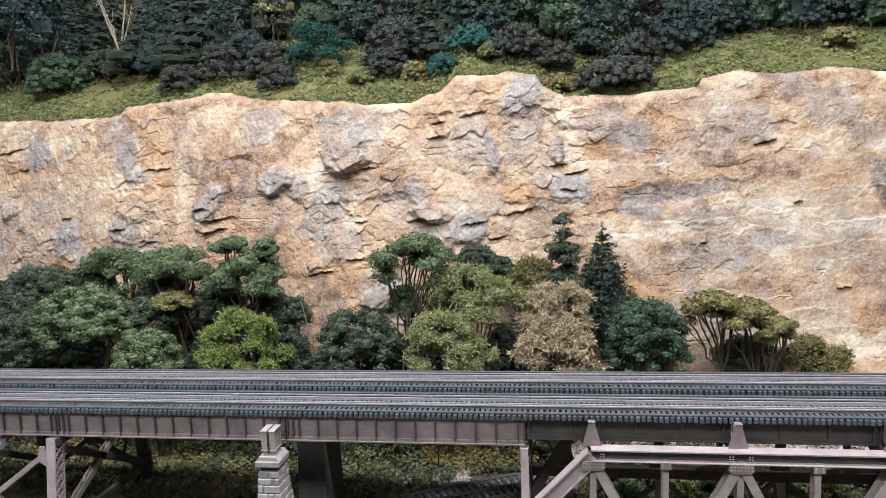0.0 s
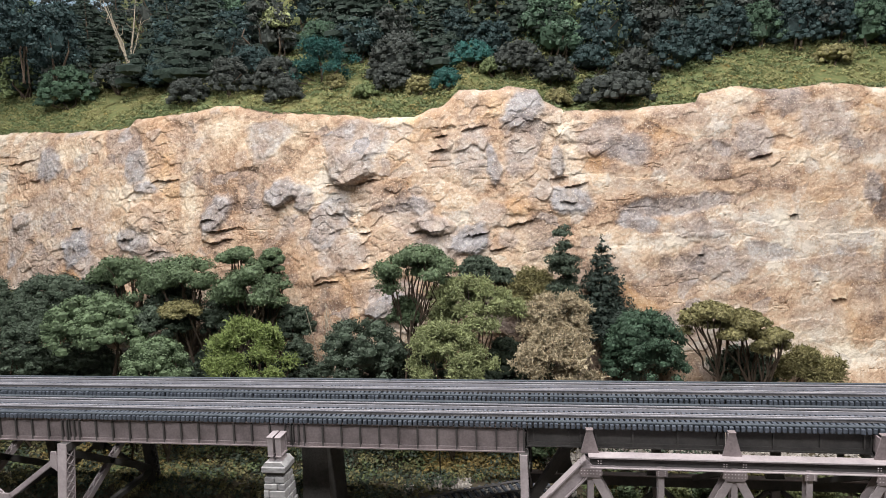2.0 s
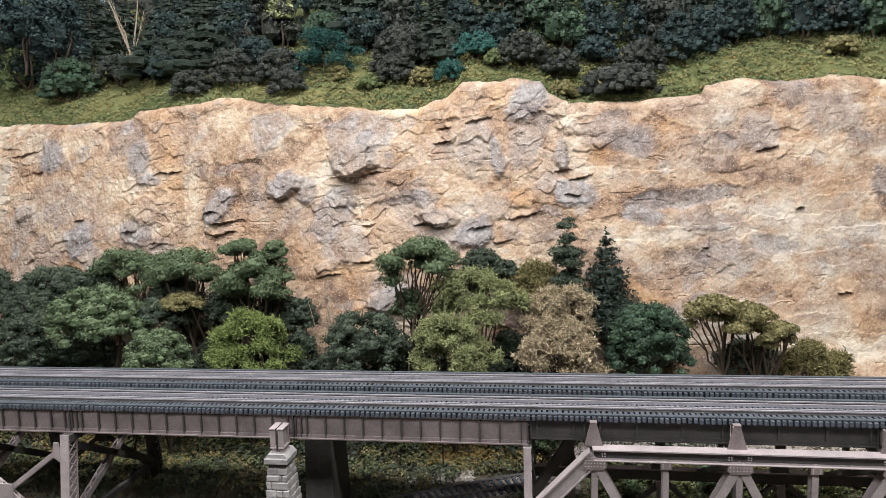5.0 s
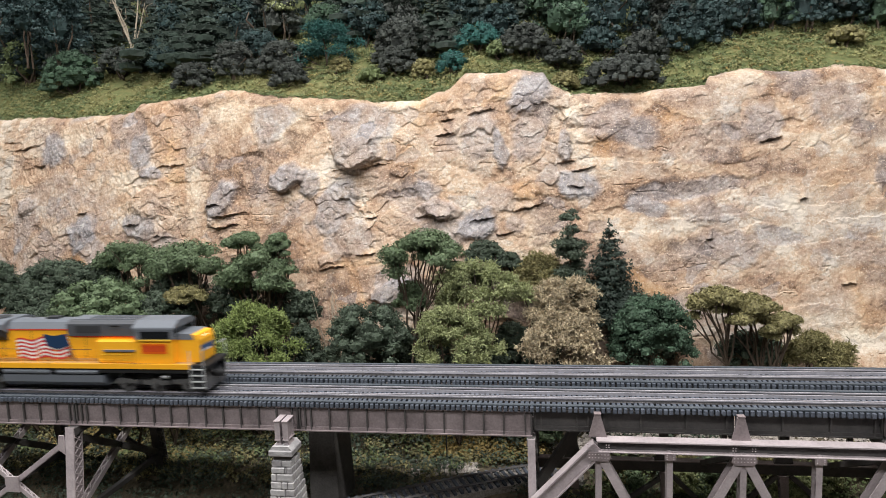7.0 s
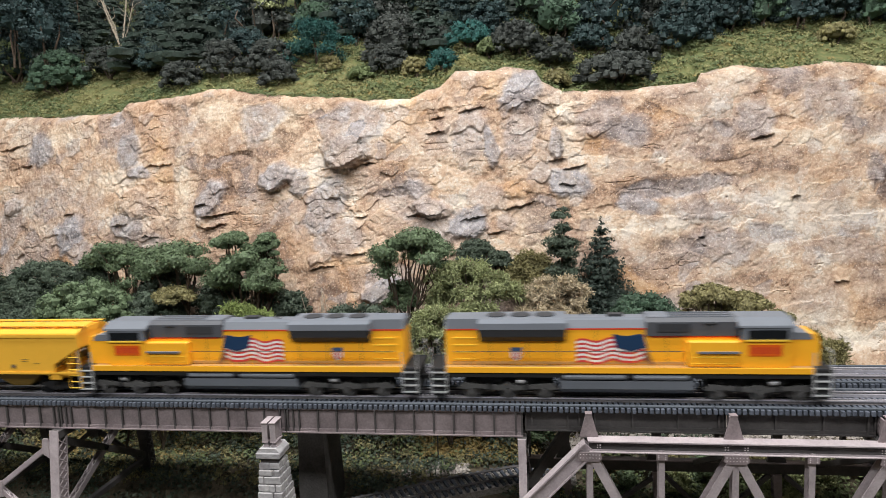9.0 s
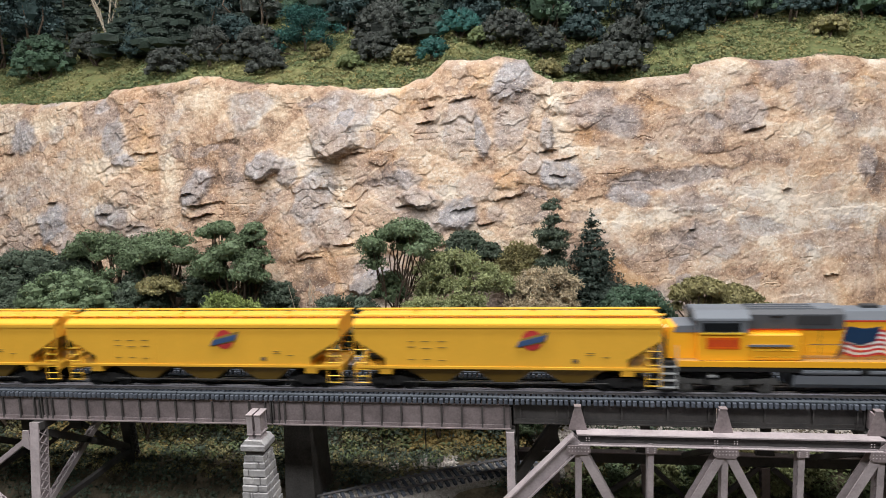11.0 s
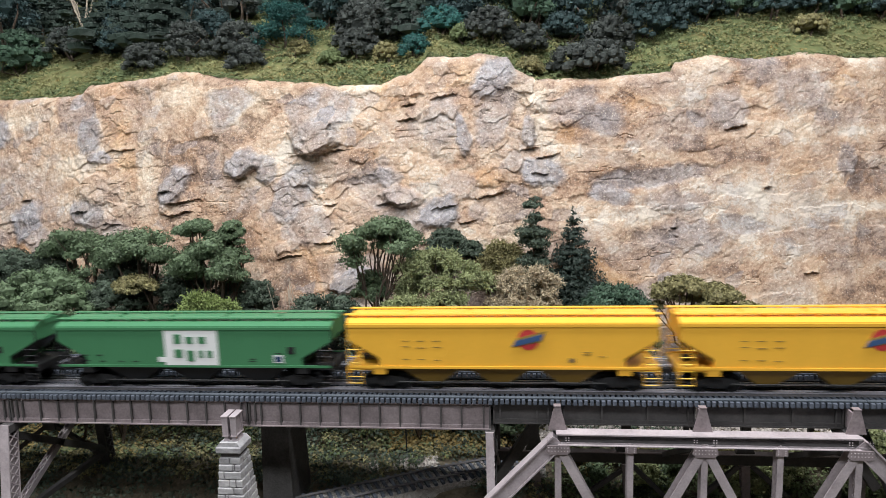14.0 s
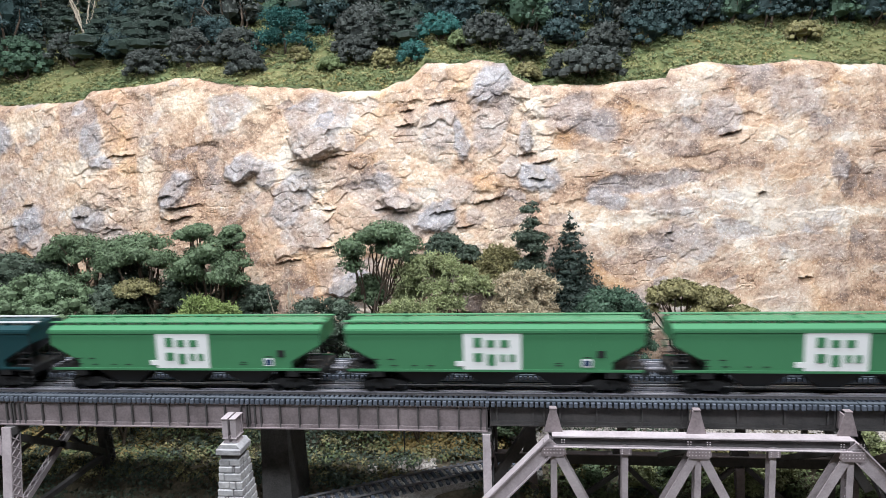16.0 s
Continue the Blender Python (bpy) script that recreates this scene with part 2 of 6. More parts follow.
# ---- cliff ----
TOP_X = [-0.95, -0.70, -0.565, -0.471, -0.427, -0.412, -0.349, -0.281, -0.242, -0.178, -0.09, -0.059, -0.034, -0.019, 0.02, 0.032, 0.061, 0.069, 0.089, 0.157, 0.221, 0.226, 0.255, 0.308, 0.355, 0.43, 0.6, 0.9]
TOP_Z = [0.235, 0.24, 0.237, 0.231, 0.235, 0.244, 0.246, 0.250, 0.242, 0.234, 0.226, 0.228, 0.238, 0.254, 0.248, 0.252, 0.248, 0.236, 0.224, 0.222, 0.226, 0.237, 0.243, 0.238, 0.242, 0.236, 0.24, 0.24]


def cliff_y(x, z):
    return 0.213 + 0.30 * z + 0.25 * x * x


# outcrops: x, z, half width, half height, greyness, how far it stands out
OUTCROPS_WEST = [(-0.136, 0.178, 0.026, 0.021, 0.5, 0.013), (-0.291, 0.130, 0.020, 0.019, 0.8, 0.008), (-0.214, 0.150, 0.020, 0.014, 0.85, 0.009), (-0.188, 0.145, 0.014, 0.016, 0.75, 0.004), (-0.486, 0.094, 0.020, 0.022, 1.0, 0.003), (-0.544, 0.192, 0.022, 0.022, 0.85, 0.002), (-0.403, 0.188, 0.016, 0.022, 0.8, 0.002), (-0.387, 0.163, 0.019, 0.009, 0.85, 0.003), (-0.400, 0.099, 0.023, 0.016, 0.75, 0.004), (-0.387, 0.127, 0.025, 0.019, 0.25, 0.006), (-0.584, 0.126, 0.015, 0.010, 0.5, 0.005), (-0.156, 0.118, 0.020, 0.027, 0.7, 0.001), (-0.139, 0.087, 0.029, 0.020, 0.5, 0.002), (-0.085, 0.036, 0.022, 0.015, 0.9, 0.012)]
OUTCROPS_EAST = [(-0.044, 0.113, 0.020, 0.011, 0.55, 0.01), (-0.057, 0.132, 0.017, 0.012, 0.7, 0.004), (-0.006, 0.097, 0.020, 0.015, 0.95, 0.006), (0.017, 0.172, 0.008, 0.022, 0.85, 0.003), (-0.003, 0.183, 0.019, 0.026, 0.5, 0.002), (0.047, 0.229, 0.022, 0.020, 0.85, 0.003), (0.048, 0.190, 0.017, 0.025, 0.5, 0.001), (0.083, 0.171, 0.007, 0.016, 0.7, 0.006), (0.094, 0.135, 0.022, 0.016, 0.9, 0.004), (0.042, 0.129, 0.017, 0.010, 0.0, 0.005), (-0.154, 0.066, 0.015, 0.008, 0.2, 0.004), (0.011, 0.122, 0.022, 0.014, 0.4, 0.003)]
GREY_BEDS = [(0.195, 0.126, 0.053, 0.010, 0.6, -0.003), (0.157, 0.112, 0.020, 0.011, 0.8, 0.0), (0.150, 0.182, 0.023, 0.017, 0.6, 0.001), (0.239, 0.069, 0.032, 0.017, 0.6, 0.001), (0.282, 0.078, 0.027, 0.010, 0.6, -0.001), (0.274, 0.188, 0.021, 0.020, 0.5, 0.001), (0.347, 0.207, 0.032, 0.023, 0.45, 0.001), (0.384, 0.137, 0.009, 0.015, 0.6, 0.002), (0.310, 0.225, 0.022, 0.017, 0.4, 0.001), (0.123, 0.195, 0.022, 0.016, 0.5, 0.001), (0.033, 0.099, 0.013, 0.008, 0.4, 0.001), (0.220, 0.104, 0.032, 0.011, 0.4, 0.001)]
# weathered stains: x, z, half width, half height, strength
RUST_STAINS = [(-0.366, 0.186, 0.018, 0.017, 0.8), (-0.388, 0.128, 0.025, 0.020, 0.6), (-0.064, 0.209, 0.017, 0.019, 0.9), (-0.090, 0.164, 0.023, 0.018, 0.6), (0.165, 0.043, 0.029, 0.015, 0.8), (0.199, 0.202, 0.033, 0.012, 0.6), (0.349, 0.117, 0.022, 0.019, 0.5), (0.392, 0.211, 0.012, 0.017, 0.6), (0.356, 0.026, 0.016, 0.033, 0.5), (0.006, 0.234, 0.021, 0.016, 0.5), (0.042, 0.129, 0.017, 0.010, 0.9), (-0.117, 0.154, 0.035, 0.013, 0.8), (-0.379, 0.208, 0.019, 0.014, 0.5), (-0.351, 0.156, 0.013, 0.013, 0.7), (-0.126, 0.059, 0.028, 0.018, 0.5), (-0.138, 0.037, 0.034, 0.018, 0.5), (-0.471, 0.063, 0.039, 0.014, 0.6), (0.122, 0.178, 0.011, 0.023, 0.7)]
CREAM_SCARS = [(-0.329, 0.149, 0.010, 0.052, 0.8), (-0.283, 0.221, 0.044, 0.020, 0.6), (-0.207, 0.199, 0.024, 0.019, 0.6), (0.090, 0.196, 0.015, 0.035, 0.7), (0.182, 0.079, 0.032, 0.018, 0.35), (0.060, 0.083, 0.022, 0.029, 0.5), (0.316, -0.012, 0.042, 0.022, 0.7), (0.332, 0.166, 0.030, 0.009, 0.45), (-0.439, 0.152, 0.039, 0.014, 0.5), (-0.499, 0.207, 0.034, 0.014, 0.5), (-0.254, 0.088, 0.036, 0.011, 0.5), (0.068, 0.208, 0.011, 0.035, 0.6), (0.255, 0.228, 0.028, 0.017, 0.4), (0.170, 0.149, 0.044, 0.011, 0.2), (0.294, 0.099, 0.014, 0.023, 0.5), (-0.579, 0.218, 0.021, 0.030, 0.5)]
# overhanging ledges: x, z, half width
LEDGES = [(-0.360, 0.168, 0.017), (-0.487, 0.115, 0.008), (-0.218, 0.138, 0.012), (-0.277, 0.114, 0.016), (-0.301, 0.122, 0.009), (-0.286, 0.101, 0.016), (-0.128, 0.158, 0.022), (-0.040, 0.191, 0.009), (-0.041, 0.205, 0.007), (-0.001, 0.102, 0.012), (-0.048, 0.108, 0.018), (0.022, 0.090, 0.008), (0.044, 0.114, 0.015), (0.083, 0.156, 0.009), (0.102, 0.150, 0.010), (0.094, 0.134, 0.008), (-0.152, 0.057, 0.011), (0.000, 0.210, 0.015), (-0.116, 0.107, 0.008), (0.306, 0.113, 0.003), (0.217, 0.078, 0.004), (0.279, 0.171, 0.008), (0.342, 0.033, 0.006), (-0.567, 0.176, 0.008), (-0.594, 0.198, 0.016), (-0.115, 0.071, 0.012), (-0.409, 0.104, 0.009), (-0.370, 0.088, 0.010)]


def stains(wx, wz, table):
    """Soft-edged ragged patches."""
    out = np.zeros_like(wx)
    for ox, oz, rx, rz, k in table:
        q = np.hypot((wx - ox) / rx, (wz - oz) / rz)
        out = np.maximum(out, k * np.clip((1.25 - q) / 0.6, 0, 1))
    return out


def rock(x, z):
    """How far the rock stands out at x, z, with its greyness, tone, rust and cream."""
    wx = x + 0.007 * fbm(x * 30, z * 30, 3) + 0.003 * fbm(x * 120, z * 120, 4)
    wz = z + 0.006 * fbm(x * 30 + 40, z * 30, 5) + 0.003 * fbm(x * 120, z * 120 + 9, 6)
    calm = np.clip((x - 0.09) / 0.05, 0, 1)
    (a, b, c, e), dx, dy, gap = cells(wx * 17 + wz * 3, wz * 22, 21)
    soft = np.clip(gap * 4, 0, 1) ** 0.7
    out = (1 - 0.6 * calm) * ((a - 0.5) * 0.0026 * soft + soft * ((b - 0.5) * 0.006 * dx + (c - 0.62) * 0.006 * dy))
    (a2, b2, c2, e2), dx2, dy2, gap2 = cells(wx * 60 - wz * 10, wz * 80, 51)
    soft2 = np.clip(gap2 * 6, 0, 1)
    rough = np.clip(0.45 + 1.6 * fbm(x * 13 + 7, z * 15, 19), 0.08, 1.0)
    out += (1 - 0.45 * calm) * rough * soft2 * ((a2 - 0.45) * 0.0030 + (b2 - 0.5) * 0.0036 * dx2 + (c2 - 0.65) * 0.0038 * dy2)
    (a3, b3, c3, e3), dx3, dy3, gap3 = cells(wx * 200, wz * 250, 81)
    out += (1 - 0.5 * calm) * (0.25 + 0.75 * rough) * np.clip(gap3 * 3, 0, 1) * 0.0011 * (a3 - 0.3)
    out += 0.004 * fbm(x * 9, z * 9, 7) + 0.0022 * (0.5 - np.abs(fbm(x * 34, z * 34, 12, 5, 0.6))) + 0.0007 * (1 - 0.3 * calm) * fbm(x * 300, z * 300, 8, 3)
    line = np.abs(fbm(x * 20 + 0.6 * fbm(x * 90, z * 90, 71), z * 46, 72, 3))
    out -= 0.0016 * np.clip(1 - line / 0.022, 0, 1) * np.clip(fbm(x * 24, z * 24, 73) * 4 - 0.4, 0, 1)
    strata = wz * 60 + 1.6 * fbm(x * 6, z * 10, 9)
    ledge = np.mod(strata, 1.0)
    out += (0.2 + 0.8 * calm) * 0.0012 * (ledge - 0.5) * np.clip(fbm(x * 16, z * 60, 13) * 3 + 0.2, 0, 1)
    grey = np.clip((e - 0.74) * 2.2, 0, 0.5) * (1 - 0.4 * calm) * np.clip(gap * 6, 0, 1) + np.clip((e2 - 0.86) * 2.5, 0, 0.35)
    for ox, oz, rx, rz, g, d in OUTCROPS_WEST + OUTCROPS_EAST + GREY_BEDS:
        lean = 0.9 * (math.sin(ox * 91.7) + 0.4)
        u, w = (wx - ox) / rx + lean * 0.4 * (wz - oz) / rz, (wz - oz) / rz - 0.2 * (wx - ox) / rx
        q = np.maximum(np.maximum(np.abs(u), np.abs(w)), 0.72 * (np.abs(u) + np.abs(w))) + 0.3 * fbm(x * 60, z * 60, 88, 4)
        lump = np.clip((1.15 - q) / 0.42, 0, 1)
        facet = 1.0 - 0.45 * (wz - oz) / rz + 0.25 * np.sin((wx - ox) / rx * 3.0 + ox * 90) + 0.35 * (a2 - 0.5)
        out += d * 0.7 * lump * np.clip(facet, 0.2, 1.6)
        grey = np.maximum(grey, 0.88 * g * np.clip(lump * 1.3, 0, 1))
    for ox, oz, w in LEDGES:
        mz = z + 0.004 * fbm(x * 70, z * 0 + ox * 50, 87, 3)
        s = (mz - oz - 0.10 * (x - ox)) / 0.0042
        m = np.clip(1.2 - np.abs(wx - ox) / w + 0.7 * fbm(x * 90, z * 30, 89, 3), 0, 1) ** 0.6
        out += m * np.where(s > 0, 0.0030 * np.exp(-np.clip(s, 0, 40) * 0.5), -0.0034 * np.exp(np.clip(s, -40, 0) * 0.8))
    beds = calm * (0.7 * fbm(x * 7 + 0.4 * fbm(x * 40, z * 40, 98), z * 55, 97) - 0.14)
    tone = np.clip(0.5 + beds + 0.4 * (a - 0.5) + 0.35 * (b2 - 0.5) + 0.5 * fbm(x * 14, z * 14, 15), 0, 1)
    return out, np.clip(grey, 0, 1), tone, stains(wx, wz, RUST_STAINS), stains(wx, wz, CREAM_SCARS)


def build_cliff():
    x = np.concatenate([np.linspace(-0.85, -0.62, 50, endpoint=False), np.linspace(-0.62, 0.47, 1020, endpoint=False), np.linspace(0.47, 0.80, 60)])
    nu, nv = len(x), 310
    v = np.linspace(0, 1, nv)
    X = np.repeat(x[None], nv, 0)
    top = np.interp(x, TOP_X, TOP_Z) + 0.004 * fbm(x * 60, x * 0 + 3.3, 31)
    Z = -0.10 + (top[None] + 0.10) * v[:, None]
    out, grey, tone, rust, cream = rock(X, Z)
    edge = np.clip((v[:, None] - 0.965) / 0.035, 0, 1)
    toe = np.clip((-0.02 - Z) / 0.06, 0, 1)
    Y = cliff_y(X, Z) - out + 0.007 * edge ** 3 - 0.03 * toe
    me = mesh_from("cliff", np.stack([X, Y, Z], -1), grid_faces(nu, nv), CLIFF, False)
    for key, val in (("greyness", grey), ("tone", tone), ("rust", rust), ("cream", cream)):
        me.attributes.new(key, "FLOAT", "POINT").data.foreach_set("value", val.astype(np.float32).ravel())
    return tagged(new("cliff", me), "sunlit tan and grey craggy rock cliff face", "cliff", kind="structure")


def cliff_material():
    m = bpy.data.materials.new("tan_and_grey_rock")
    m.use_nodes = True
    n, l = m.node_tree.nodes, m.node_tree.links
    b = n["Principled BSDF"]
    b.inputs["Roughness"].default_value, b.inputs["Specular IOR Level"].default_value = 0.9, 0.25
    tc = n.new("ShaderNodeTexCoord")

    def noise_at(scale, detail, rough=0.6, sz=1.0):
        t, mp = n.new("ShaderNodeTexNoise"), n.new("ShaderNodeMapping")
        mp.inputs["Scale"].default_value = (1, 1, sz)
        l.new(tc.outputs["Object"], mp.inputs["Vector"])
        l.new(mp.outputs[0], t.inputs["Vector"])
        t.inputs["Scale"].default_value, t.inputs["Detail"].default_value, t.inputs["Roughness"].default_value = scale, detail, rough
        return t.outputs["Fac"]

    def attr(key):
        a = n.new("ShaderNodeAttribute")
        a.attribute_name = key
        return a.outputs["Fac"]

    def maths(op, a, bb, c=None):
        k = n.new("ShaderNodeMath")
        k.operation = op
        for s, val in zip(k.inputs, (a, bb, c)):
            if val is None:
                continue
            if isinstance(val, (int, float)):
                s.default_value = val
            else:
                l.new(val, s)
        return k.outputs[0]

    def ramp(f, stops):
        r = n.new("ShaderNodeValToRGB")
        while len(r.color_ramp.elements) < len(stops):
            r.color_ramp.elements.new(0.5)
        for e, (p, c) in zip(r.color_ramp.elements, stops):
            e.position, e.color = p, (*c, 1)
        l.new(f, r.inputs[0])
        return r.outputs[0]

    def blend(f, a, bb, mode="MIX"):
        k = n.new("ShaderNodeMix")
        k.data_type, k.blend_type, k.clamp_factor = "RGBA", mode, True
        for s, val in ((k.inputs[0], f), (k.inputs[6], a), (k.inputs[7], bb)):
            if isinstance(val, (int, float)):
                s.default_value = val
            elif isinstance(val, tuple):
                s.default_value = (*val, 1)
            else:
                l.new(val, s)
        return k.outputs[2]

    fine, mid, big = noise_at(420, 6, 0.7), noise_at(70, 6, 0.65), noise_at(11, 4, 0.6)
    f = maths("ADD", maths("MULTIPLY", attr("tone"), 0.45), maths("ADD", maths("MULTIPLY", mid, 0.60), maths("MULTIPLY", fine, 0.55)))
    tan = ramp(f, [(0.56, (0.16, 0.105, 0.078)), (0.68, (0.34, 0.222, 0.150)), (0.79, (0.465, 0.330, 0.232)), (0.91, (0.54, 0.418, 0.312)), (1.0, (0.64, 0.56, 0.47))])
    rust = blend(maths("MULTIPLY", maths("SUBTRACT", big, 0.50), 3.0), tan, blend(0.45, tan, (0.46, 0.245, 0.11)))
    rust = blend(maths("MULTIPLY", attr("rust"), maths("MULTIPLY_ADD", mid, 2.4, -0.45)), rust, ramp(f, [(0.56, (0.16, 0.085, 0.045)), (0.76, (0.43, 0.24, 0.11)), (0.98, (0.60, 0.41, 0.24))]))
    rust = blend(maths("MULTIPLY", attr("cream"), maths("MULTIPLY_ADD", mid, 2.4, -0.45)), rust, ramp(f, [(0.56, (0.36, 0.26, 0.18)), (0.72, (0.60, 0.48, 0.35)), (0.95, (0.74, 0.66, 0.54))]))
    greyc = ramp(maths("ADD", maths("MULTIPLY", mid, 0.6), maths("MULTIPLY", fine, 0.4)), [(0.38, (0.15, 0.14, 0.145)), (0.52, (0.30, 0.282, 0.290)), (0.66, (0.50, 0.475, 0.475))])
    wash = maths("MULTIPLY", maths("SUBTRACT", noise_at(15, 6, 0.7), 0.47), 3.2)
    rust = blend(maths("MULTIPLY", wash, 0.75), rust, greyc)
    gmask = maths("MULTIPLY", attr("greyness"), maths("MULTIPLY_ADD", mid, 1.6, 0.35))
    col = blend(gmask, rust, greyc)
    speck = maths("MULTIPLY", maths("SUBTRACT", noise_at(620, 3, 0.5), 0.60), 7.0)
    col = blend(maths("MULTIPLY", speck, 0.7), col, (0.80, 0.70, 0.58))
    dark = maths("MULTIPLY", maths("SUBTRACT", noise_at(330, 4, 0.6, 1.6), 0.62), 6.0)
    col = blend(maths("MULTIPLY", dark, 0.6), col, (0.17, 0.12, 0.09))
    streak = maths("MULTIPLY", maths("SUBTRACT", noise_at(60, 5, 0.6, 0.15), 0.58), 4.0)
    col = blend(streak, col, blend(0.35, col, (0.72, 0.62, 0.50)))
    l.new(col, b.inputs["Base Color"])
    bp = n.new("ShaderNodeBump")
    bp.inputs["Strength"].default_value, bp.inputs["Distance"].default_value = 0.75, 0.0014
    l.new(maths("ADD", noise_at(260, 8, 0.7), maths("MULTIPLY", noise_at(900, 4, 0.6), 0.4)), bp.inputs["Height"])
    l.new(bp.outputs[0], b.inputs["Normal"])
    return m


CLIFF = cliff_material()
build_cliff()


# ---- ground ----
def ground_z(x, y):
    """The valley under the bridge, rising to the foot of the cliff."""
    z = np.interp(y, [-0.6, -0.05, 0.05, 0.085, 0.135, 0.17, 0.21, 0.40], [-0.165, -0.16, -0.135, -0.104, -0.100, -0.078, -0.058, -0.05])
    low = np.interp(y, [-0.6, -0.05, 0.05, 0.10, 0.122, 0.140, 0.165, 0.215, 0.40], [-0.165, -0.16, -0.142, -0.128, -0.112, -0.086, -0.076, -0.062, -0.05])
    right = np.clip((x - 0.06) / 0.05, 0, 1)
    return z + (low - z) * right * right * (3 - 2 * right) + 0.006 * fbm(x * 22, y * 22, 61)


def hill_z(x, y):
    """The slope behind the cliff's edge."""
    top = np.interp(x, TOP_X, TOP_Z)
    d = np.clip(y - cliff_y(x, top) - 0.011, 0, None)
    return top - 0.0025 + 0.68 * d + 0.010 * fbm(x * 14, y * 14, 66) * np.clip(d * 20, 0, 1)


def sheet(name, fz, xs, ys, mat, label, category):
    X, Y = np.meshgrid(xs, ys)
    me = mesh_from(name, np.stack([X, Y, fz(X, Y)], -1), grid_faces(len(xs), len(ys)), mat, True)
    return tagged(new(name, me), label, category, kind="structure")


sheet("ground", ground_z, np.concatenate([np.linspace(-4.5, -0.7, 60, endpoint=False), np.linspace(-0.7, 0.6, 320, endpoint=False), np.linspace(0.6, 2.5, 40)]), np.concatenate([np.linspace(-0.33, 0.26, 90), np.linspace(0.27, 0.6, 8)]), SOIL, "dark earth valley floor under the bridge", "ground")
tagged(new("layout_fascia", Shape().box(-4.5, 2.5, -0.36, -0.33, -1.2, -0.14).mesh("layout_fascia", STEEL_DARK)), "dark board along the front edge of the layout", "fascia", kind="structure")


def build_hill():
    xs, n = np.linspace(-1.1, 0.95, 320), 90
    X = np.repeat(xs[None], n, 0)
    top = np.interp(xs, TOP_X, TOP_Z)
    Y = cliff_y(xs, top)[None] + 0.010 + np.linspace(0, 0.52, n)[:, None]
    me = mesh_from("hillside", np.stack([X, Y, hill_z(X, Y)], -1), grid_faces(len(xs), n), TURF, True)
    return tagged(new("hillside", me), "grassy green and ochre slope above the cliff", "hillside", kind="structure")


TURF = material("hill_turf", [(0.25, (0.06, 0.085, 0.035)), (0.5, (0.12, 0.135, 0.052)), (0.8, (0.22, 0.18, 0.08))], 0.95, scale=18, grain=12, bump=1.0)
build_hill()


# ---- foliage ----
def leaves(rng, centres, radii, n, size, slim=1.0, shell=0.72, up=0.0):
    """n small leaf blades on clumps: corner points and triangles."""
    centres, radii = np.asarray(centres, float), np.asarray(radii, float)
    area = radii[:, 0] * radii[:, 1] + radii[:, 0] * radii[:, 2]
    pick = rng.choice(len(centres), n, p=area / area.sum())
    d = rng.normal(size=(n, 3))
    d /= np.linalg.norm(d, axis=1)[:, None]
    d[:, 2] = np.where(d[:, 2] < -0.45, -d[:, 2] * 0.6, d[:, 2])
    r = shell + (1.04 - shell) * rng.random(n) ** 0.6
    lump = 1 + 0.16 * np.sin(d[:, 0] * 7 + pick) * np.sin(d[:, 2] * 8 + pick * 2) * np.sin(d[:, 1] * 6)
    p = centres[pick] + d * radii[pick] * (r * lump)[:, None]
    nrm = d + rng.normal(size=(n, 3)) * 0.42 + np.array([0, 0, up])
    nrm /= np.linalg.norm(nrm, axis=1)[:, None]
    t = np.cross(nrm, rng.normal(size=(n, 3)))
    t /= np.linalg.norm(t, axis=1)[:, None]
    b = np.cross(nrm, t)
    s = size * (0.55 + 0.9 * rng.random(n) ** 1.5)[:, None]
    v = np.stack([p + t * s, p - (t * 0.5 - b * 0.87 * slim) * s, p - (t * 0.5 + b * 0.87 * slim) * s], 1)
    return v.reshape(-1, 3), np.arange(3 * n).reshape(-1, 3)


def blob(rng, c, r, k=0.7, nu=5, nv=4):
    """A lumpy inner mass for a clump."""
    u, w = np.meshgrid(np.linspace(0, 2 * np.pi, nu, endpoint=False), np.linspace(0.05, np.pi - 0.05, nv))
    q = k * (1 + 0.22 * (rng.random(u.shape) - 0.5))
    v = np.stack([c[0] + r[0] * q * np.cos(u) * np.sin(w), c[1] + r[1] * q * np.sin(u) * np.sin(w), c[2] + r[2] * q * np.cos(w)], -1).reshape(-1, 3)
    a = np.arange(nu * nv).reshape(nv, nu)
    b = np.roll(a, -1, 1)
    return v, np.concatenate([np.stack([a[1:], b[1:], b[:-1]], -1).reshape(-1, 3), np.stack([a[1:], b[:-1], a[:-1]], -1).reshape(-1, 3)])


def crown_mesh(rng, name, centres, radii, n, size, mat, core=0.7, **kw):
    vs, fs = [], []
    v, f = leaves(rng, centres, radii, n, size, **kw)
    vs.append(v), fs.append(f)
    o = len(v)
    if core:
        for c, r in zip(centres, radii):
            v, f = blob(rng, c, r, core)
            vs.append(v), fs.append(f + o)
            o += len(v)
    return mesh_from(name, np.concatenate(vs), np.concatenate(fs), mat)


